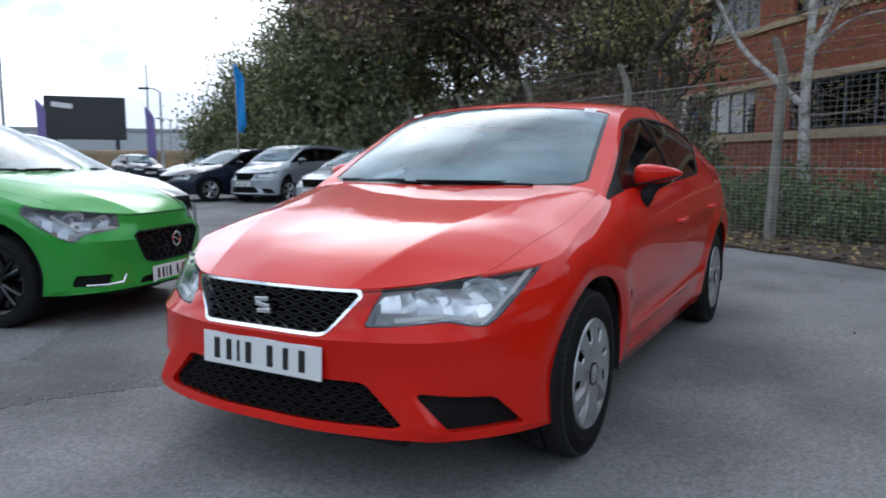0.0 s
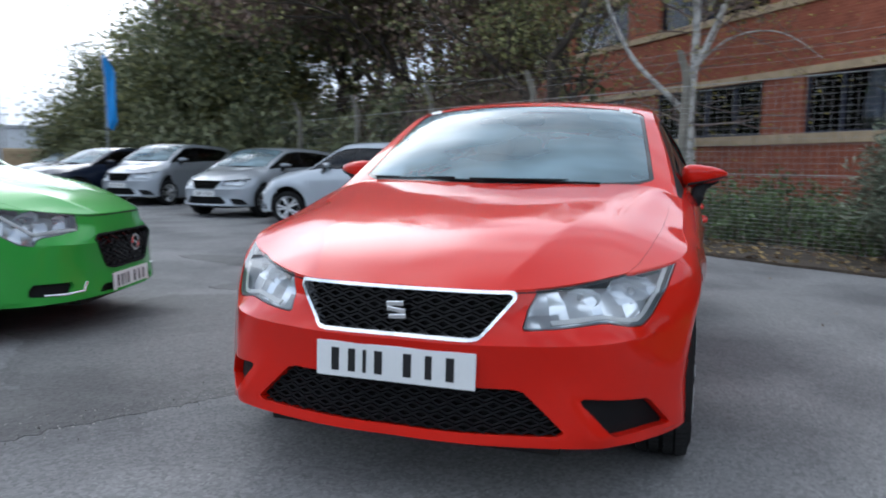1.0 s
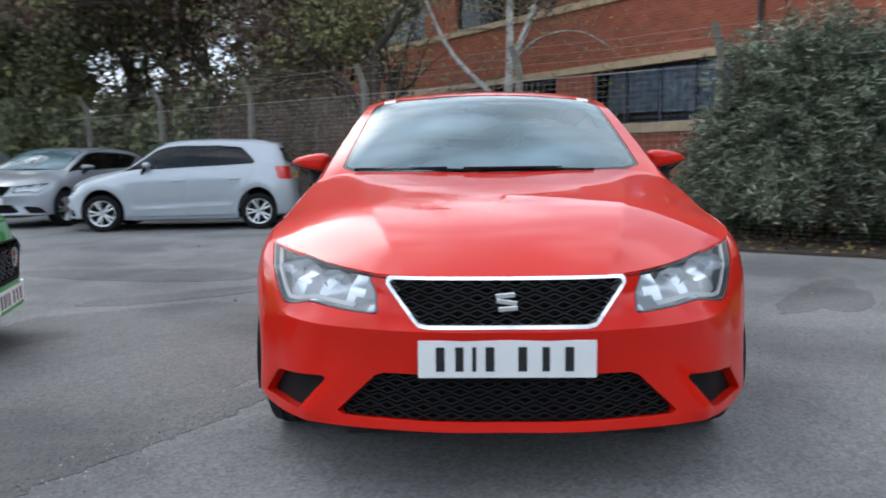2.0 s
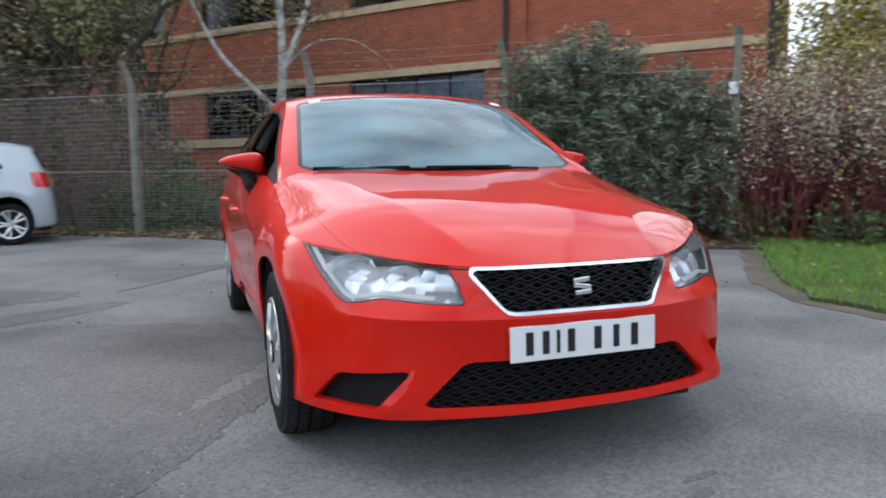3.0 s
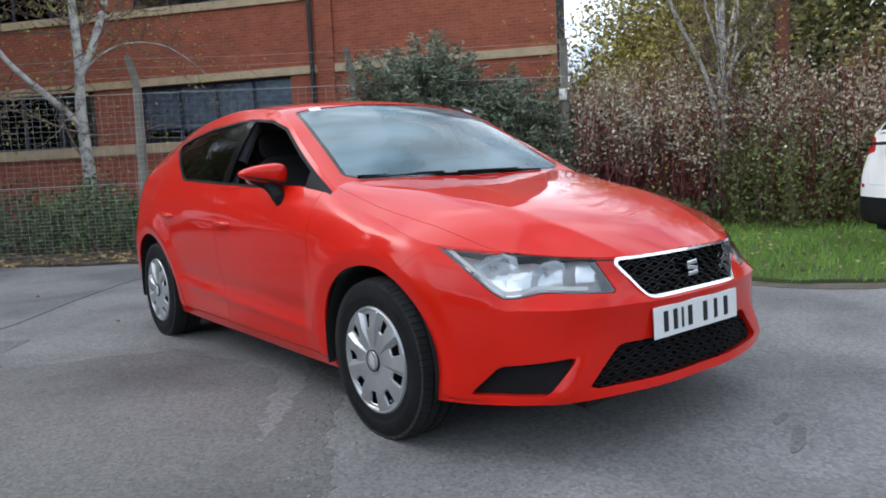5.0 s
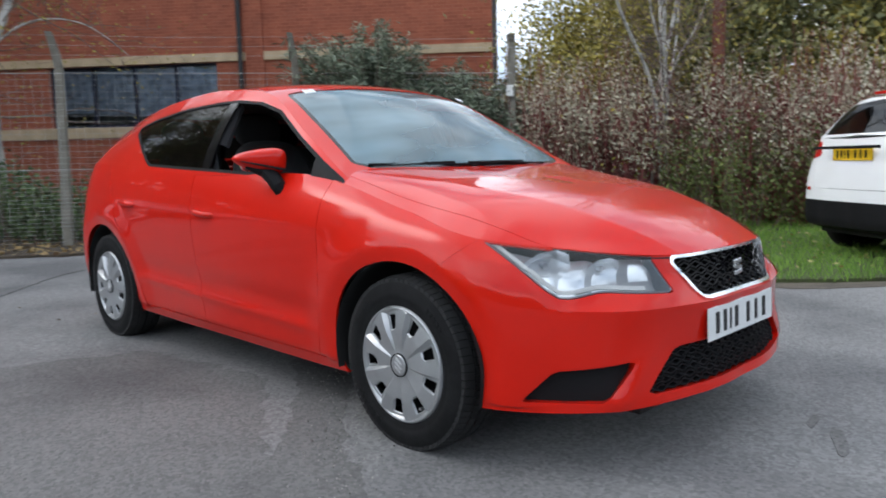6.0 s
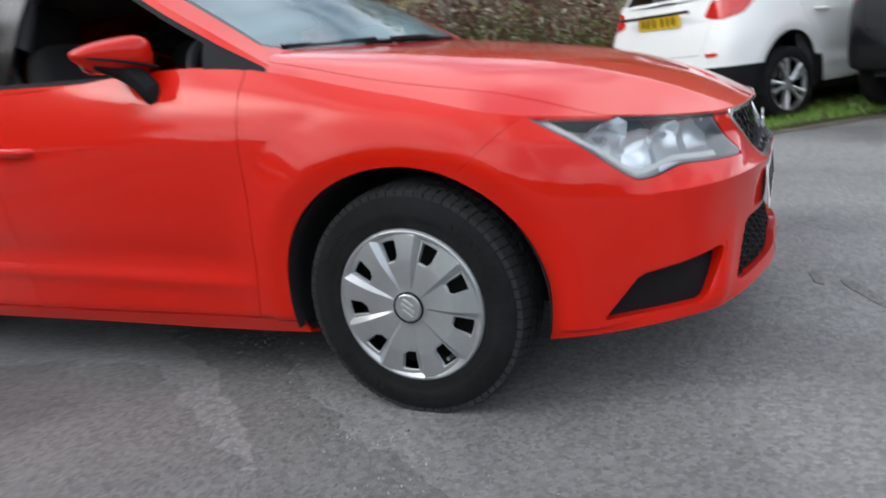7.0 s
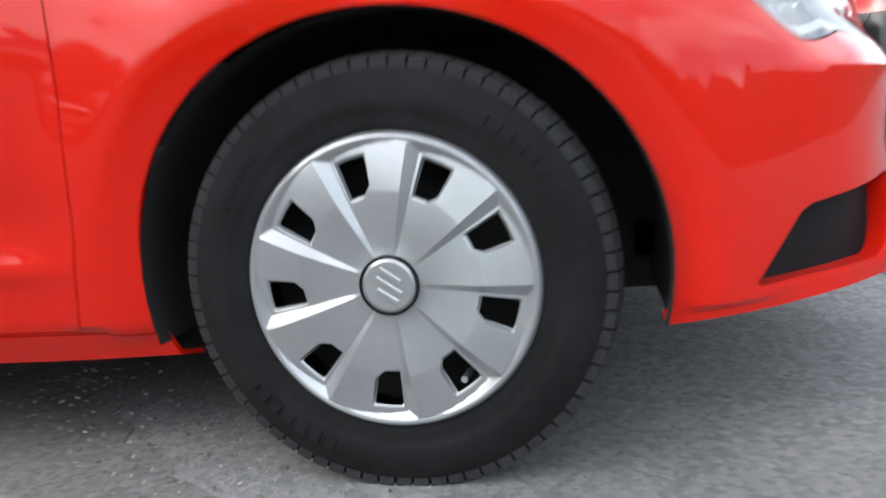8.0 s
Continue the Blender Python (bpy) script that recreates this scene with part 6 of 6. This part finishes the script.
# mixed hedge beyond the verge
HEDGE = [(6.2, 5.0), (7.2, 4.1), (8.1, 3.0), (8.7, 1.7), (9.2, .3), (9.8, -1.2), (10.6, -2.8), (11.6, -4.4), (12.8, -6.0)]
for k, (x, y) in enumerate(HEDGE):
    r = np.random.default_rng(200 + k)
    t = thicket("dogwood_shrub", (x, y), (1.0, 1.0, 2.75 + .18 * math.sin(k * 2.7)), 330, 9500, M_LEAFCREAM, M_REDTWIG, 110 + k, "red-stemmed dogwood with cream autumn leaves", .05, .52, .45, z_pow=.66, clumpy=2.5)
    c = np.c_[r.normal(0, .5, (2600, 2)), r.uniform(.3, 1.7, 2600)]
    v, f = leaves(c, np.full(len(c), .055), r)
    stuff("russet_leaves", v, f, M_LEAFRED, t)
    if k in (2, 3, 4, 6, 8):
        thicket("bramble", (x - .75, y - .45), (.95, .85, 1.75 if k in (2, 3) else 1.1), 60, 7000, M_BRAMBLE, M_TWIG, 130 + k, "green bramble at the foot of the hedge", .052)
    else:
        thicket("bramble", (x - .6, y - .4), (.7, .6, .6), 30, 1000, M_LEAFIVY, M_TWIG, 130 + k, "low green bramble at the foot of the hedge", .07)
tree("willow_tree", 11.7, 8.0, 3.9, 1.35, M_LEAFGOLD, 42000, 144, "low yellow-green tree behind the hedge", .085, .08, low=.05, second=(M_LEAFOLIVE, .4))
tree("willow_tree", 10.3, 5.8, 5.0, 1.7, M_LEAFGOLD, 80000, 140, "yellow-green tree behind the hedge", .08, .10, low=.1, second=(M_LEAFOLIVE, .5))
tree("tree", 12.5, 3.5, 7.0, 2.6, M_LEAFOLIVE, 60000, 141, "tall olive and yellow tree behind the hedge", .115, .14, low=.1, second=(M_LEAFGOLD, .4))
tree("tree", 14.0, -.5, 7.0, 2.8, M_LEAFGOLD, 50000, 142, "tall olive and yellow tree behind the hedge", .13, .14, low=.1, second=(M_LEAFOLIVE, .5))
tree("tree", 16.0, -5.0, 7.0, 3.0, M_LEAFOLIVE, 20000, 143, "tall olive and yellow tree behind the hedge", .17, .14, low=.1, second=(M_LEAFGOLD, .4))
tagged(mk("timber_pole", *tube([(8.5, 3.2, 0), (8.5, 3.2, 4.4)], [.10, .09], 12), mat("red-brown stained timber", (0.16, 0.05, 0.03), rough=.8, vary=.3)), "red-brown timber pole among the hedge", "pole")

# ---- distance ----
M_SHED = mat("pale grey cladding", (0.45, 0.48, 0.50), rough=0.6)
M_BOARD = mat("black screen panel", (0.012, 0.013, 0.016), rough=0.5)
M_MARK = mat("white sign paint", (0.6, 0.6, 0.6), rough=0.6)
M_BANK = mat("dry brown bank", (0.20, 0.15, 0.09), rough=1.0, vary=.4, scale=.4, fine=4)
M_FLAGBLUE = mat("bright blue flag cloth", (0.015, 0.24, 0.62), rough=0.7)
M_FLAGPURPLE = mat("purple flag cloth", (0.18, 0.14, 0.34), rough=0.7)
M_POLE = mat("grey pole", (0.30, 0.31, 0.32), rough=0.5, metal=.3)


def bearing(deg, d):
    return (1.70 + d * math.cos(radians(deg)), -2.60 + d * math.sin(radians(deg)))


bx, by = bearing(145.3, 76)
sc = empty("video_screen", pose(bx, by, 0, 0, 0, 145.3 - 90), "large black video screen seen from behind", "screen")
part("panel", box(6.8, .8, 3.9, Matrix.Translation((0, 0, 4.95)), .05), M_BOARD, sc)
part("sign_mark", box(1.7, .03, .45, Matrix.Translation((-1.9, -.43, 6.05)) @ pose(0, 0, 0, 0, 6, 0), .01), M_MARK, sc, "white painted mark")
for xx in (-2.6, 2.6):
    part("leg", box(.35, .35, 4.2, Matrix.Translation((xx, .1, 2.1))), M_BOARD, sc)
bx, by = bearing(143.6, 84)
sh = empty("warehouse", pose(bx, by, 0, 0, 0, 143.6 - 90), "long low warehouse with pale grey cladding", "building")
part("wall", box(30, 12, 4.1, Matrix.Translation((-2, 6, 2.05))), M_SHED, sh)
part("roof", box(30.4, 12.4, .3, Matrix.Translation((-2, 6, 4.25))), M_POLE, sh)
bx, by = bearing(143, 62)
tagged(part("earth_bank", box(60, 4, 1.9, pose(bx, by, .9, 0, 0, 143 - 90), .4, 3), M_BANK, None), "low dry brown bank", "bank", kind="structure")


def lamp_post(deg, d, h, arm):
    x, y = bearing(deg, d)
    e = empty("lamp_post", pose(x, y, 0, 0, 0, deg - 90), "grey steel lamp post", "lamp post", "lamp posts")
    mk("pole", *tube([(0, 0, 0), (0, 0, h)], [.11, .06], 10), M_POLE, e)
    if arm:
        mk("arm", *tube([(0, 0, h - .05), (-.3, 0, h + .15), (-.7, 0, h + .18)], .04, 8), M_POLE, e)
        part("lantern", box(.6, .22, .12, Matrix.Translation((-.9, 0, h + .16)), .03), M_BOARD, e)
    return e


lamp_post(140.4, 48, 5.2, True)
lamp_post(139.8, 70, 4.6, True)
lamp_post(141.25, 60, 8.2, False)
lamp_post(150.25, 40, 8.8, False)


def feather_flag(x, y, h, cloth, material, label, w=.55, turn=0.0):
    e = empty("feather_flag", pose(x, y, 0, 0, 0, turn), label, "flag", "feather flags")
    mk("pole", *tube([(0, 0, 0), (0, 0, h * .5), (.02, 0, h * .85), (.10, 0, h)], [.025, .02, .014, .008], 8), M_POLE, e)
    ny, nx = 26, 8
    v, f = [], []
    for i in range(ny + 1):
        t = i / ny
        z = h - cloth * t
        ww = w * math.sin(min(1, t * 3.2 + .08) * math.pi / 2) * (1 if t < .86 else 1 - (t - .86) * 3.5)
        for k in range(nx + 1):
            u = k / nx
            v.append((-.0 - u * ww + .05 * (1 - t), .07 * math.sin(u * 4 + t * 7) * u, z - .12 * u * (t > .5)))
    for i in range(ny):
        for k in range(nx):
            a = i * (nx + 1) + k
            f.append((a, a + 1, a + nx + 2, a + nx + 1))
    mk("cloth", v, f, material, e, thick=0)
    return e


feather_flag(*bearing(135.1, 21.5), 3.75, 1.8, M_FLAGBLUE, "tall bright blue feather flag on a pale pole", .26, 215)
feather_flag(*bearing(141.4, 44), 4.0, 2.9, M_FLAGPURPLE, "purple feather flag on a pole", .5, 215)
feather_flag(*bearing(148.3, 46), 4.4, 2.6, M_FLAGPURPLE, "purple feather flag on a pole", .5, 215)

# unseen dark belt added far behind the view to darken low reflections
M_BELT = mat("dark reflection belt", (0.05, 0.06, 0.03), rough=1.0, vary=.5, scale=.3, fine=2)
v, f = [], []
r = np.random.default_rng(5)
angs = np.radians(np.arange(165, 335, 2.0))
for a in angs:
    hh = 9.0 + 4.0 * r.random()
    v += [(75 * math.cos(a), 75 * math.sin(a), 0), (75 * math.cos(a), 75 * math.sin(a), hh), (80 * math.cos(a), 80 * math.sin(a), hh * 1.1), (84 * math.cos(a), 84 * math.sin(a), 0)]
for k in range(len(angs) - 1):
    for q in range(3):
        f.append((4 * k + q, 4 * k + 4 + q, 4 * k + 5 + q, 4 * k + 1 + q))
tagged(mk("backdrop", v, f, M_BELT, smooth=True), "unseen dark belt added to darken reflections", "woodland", kind="structure")


# ---- the other cars ----
def heading(x, y, deg):
    """The pose of a car whose front axle stands at x, y and whose nose points along deg."""
    return pose(x, y, 0, 0, 0, deg + 90)


SMALL_GRILLE = [(-.4, .585), (.36, .575), (.40, .555), (.30, .400), (.22, .385), (-.4, .385)]
SMALL_LIGHT = [(-.17, .615), (-.02, .595), (.09, .585), (.115, .545), (.19, .555), (.33, .635), (.44, .715), (.43, .76), (.25, .80), (-.15, .80)]
SMALL_FOG = [(.17, .275), (.14, .345), (-.12, .345), (-.07, .27)]
green = build_car("green_hatchback", "metallic green three-door hatchback with black wheels", M_GREEN, heading(-3.40, .83, 18),
                  shaper([(-.86, -.80), (0, 0), (.45, .42), (1.05, 1.0), (2.636, 2.51), (3.41, 3.22)], [(0, 0), (.31, .31), (.70, .74), (.97, 1.0), (1.46, 1.49)], .96),
                  res=.7, wheels="black", r=.315, track=.73, axles=(0, 2.51), grille_poly=SMALL_GRILLE, fog_poly=SMALL_FOG, intake_poly=[(-.4, .30), (.36, .30), (.40, .255), (-.4, .25)], plate_z=.30, light_poly=SMALL_LIGHT, lamp_m=M_LAMPDARK)
ring = lathe([(-.008, .040), (-.012, .048), (-.008, .056), (0, .050)], 28)
rv = np.array([(pose(0, 0, 0, 0, 0, 90) @ Vector(q))[:] for q in ring[0]]) + (0, -.80, .53)
mk("badge_ring", rv, ring[1], M_CHROME, green, "round chrome badge")
part("badge_bar", box(.07, .006, .010, Matrix.Translation((0, -.805, .53)) @ pose(0, 0, 0, 0, 20, 0), .002), M_CHROME, green)
for sx in (-1, 1):
    pts = [(sx * .70, -.575, .285), (sx * .60, -.655, .278), (sx * .50, -.705, .285), (sx * .475, -.715, .335)]
    mk("fog_trim", *tube(pts, [.006, .009, .011, .008], 8), M_CHROME, green, "bright fog light trim")

grey = build_car("grey_hatchback", "grey hatchback parked beside the green car", M_GREY, heading(-5.75, 2.85, 22), None, res=.45, wheels="alloy", r=.32)
def upright_tail(v):
    """A short tall hatch: the roof keeps its height to the tailgate."""
    w = SMALL(v)
    back = ((w[:, 1] - 1.5) / 1.0).clip(0, 1)
    w[:, 2] += .040 * back * ((w[:, 2] - 1.0) / .35).clip(0, 1)
    return w


SMALL = shaper([(-.86, -.68), (0, 0), (.45, .40), (1.05, .90), (2.636, 2.40), (3.41, 2.98)], [(0, 0), (.31, .30), (.97, .97), (1.46, 1.48)], .92)
SMALL_DLO = [(.385, .934), (.55, 1.012), (.76, 1.122), (.98, 1.245), (1.15, 1.293), (1.367, 1.312), (1.55, 1.315), (1.955, 1.305), (2.30, 1.272), (2.36, 1.25), (2.58, 1.065), (2.57, 1.045), (1.3, .990), (.97, .970), (.60, .951), (.45, .936)]
small = build_car("silver_small_hatchback", "pale silver three-door small hatchback beside the fence", M_PALE, heading(-5.86, 9.12, 188),
                  upright_tail, glazing_poly=SMALL_DLO, rear_poly=[(-.1, 1.04), (.56, 1.05), (.47, 1.25), (-.1, 1.28)],
                  res=.5, wheels="alloy", r=.295, track=.70, axles=(0, 2.40), tail_poly=[(-2.02, .80), (-1.80, .79), (-1.55, .80), (-1.53, 1.0), (-1.75, 1.0), (-2.02, .98)])
MPV = shaper([(-.86, -.82), (0, 0), (.45, .18), (1.05, .72), (2.636, 2.55), (3.41, 3.18)], [(0, 0), (.31, .31), (.70, .78), (.97, 1.05), (1.46, 1.56)], .98, 1.10)
LOWER = shaper([(-.86, -.80), (0, 0), (.45, .25), (1.05, .85), (2.636, 2.55), (3.41, 3.18)], [(0, 0), (.31, .31), (.70, .72), (.97, .96), (1.46, 1.42)], .98, 1.06)
mpv = build_car("silver_mpv", "silver people carrier with black lower grille", M_SILVER, heading(-7.85, 9.75, -98), LOWER, res=.45, wheels="alloy", r=.31, axles=(0, 2.55))
mpv2 = build_car("silver_mpv", "silver people carrier with dark rear windows", M_SILVER, heading(-12.0, 12.0, -93), MPV, res=.45, wheels="alloy", r=.31, axles=(0, 2.55))
navy = build_car("navy_estate", "dark navy estate car with bright alloy wheels", M_NAVY, heading(-14.1, 11.45, -102),
                 shaper([(-.86, -.92), (0, 0), (.45, .48), (1.05, 1.15), (2.636, 2.75), (3.41, 3.75)], None, 1.0), res=.45, wheels="alloy", r=.325, axles=(0, 2.75))
far1 = build_car("dark_hatchback", "dark hatchback far across the car park", M_NAVY, heading(*bearing(141.6, 42), -20), None, res=.3, wheels="alloy")
far2 = build_car("silver_hatchback", "silver hatchback far across the car park", M_SILVER, heading(*bearing(138.9, 33), -110), None, res=.3, wheels="alloy")

CROSSOVER_TAIL = [(-1.98, .85), (-1.84, .82), (-1.66, .86), (-1.53, .97), (-1.64, 1.03), (-1.92, .97)]
white = build_car("white_crossover", "white crossover with black lower bumper parked on the grass", M_WHITE, heading(7.345, -1.71, -37),
                  shaper([(-.86, -.85), (0, 0), (.45, .40), (1.05, .95), (2.636, 2.53), (3.41, 3.26)], [(0, 0), (.2, .26), (.31, .36), (.45, .55), (.97, 1.10), (1.46, 1.63)], .975),
                  res=.7, wheels="alloy", r=.335, track=.76, axles=(0, 2.53), lower_black=True, tail_poly=CROSSOVER_TAIL, rear_poly=[(-.1, 1.035), (.60, 1.035), (.505, 1.285), (-.1, 1.318)])
part("plate_garnish", box(.86, .02, .028, pose(0, 3.275, 1.045), .006), M_BLACKTRIM, white, "dark strip over the plate")
for sx in (-1, 1):
    part("rear_reflector", box(.15, .02, .035, pose(sx * .62, 3.195, .66, 0, 0, -sx * 28), .008), M_TAIL, white, "small red reflector in the bumper")
part("brake_light", box(.24, .04, .03, pose(0, 2.90, 1.53), .008), M_TAIL, white, "red high-level brake light")
black = build_car("black_suv", "black off-roader with large tyres on asphalt", M_BLACK, heading(6.45, -4.2, -47),
                  shaper([(-.86, -.88), (0, 0), (.45, .40), (1.05, .95), (2.636, 2.66), (3.41, 3.35)], [(0, 0), (.2, .36), (.31, .45), (.45, .60), (.97, 1.15), (1.46, 1.78)], 1.02),
                  res=.5, wheels="alloy", r=.37, track=.78, axles=(0, 2.66), lower_black=True)
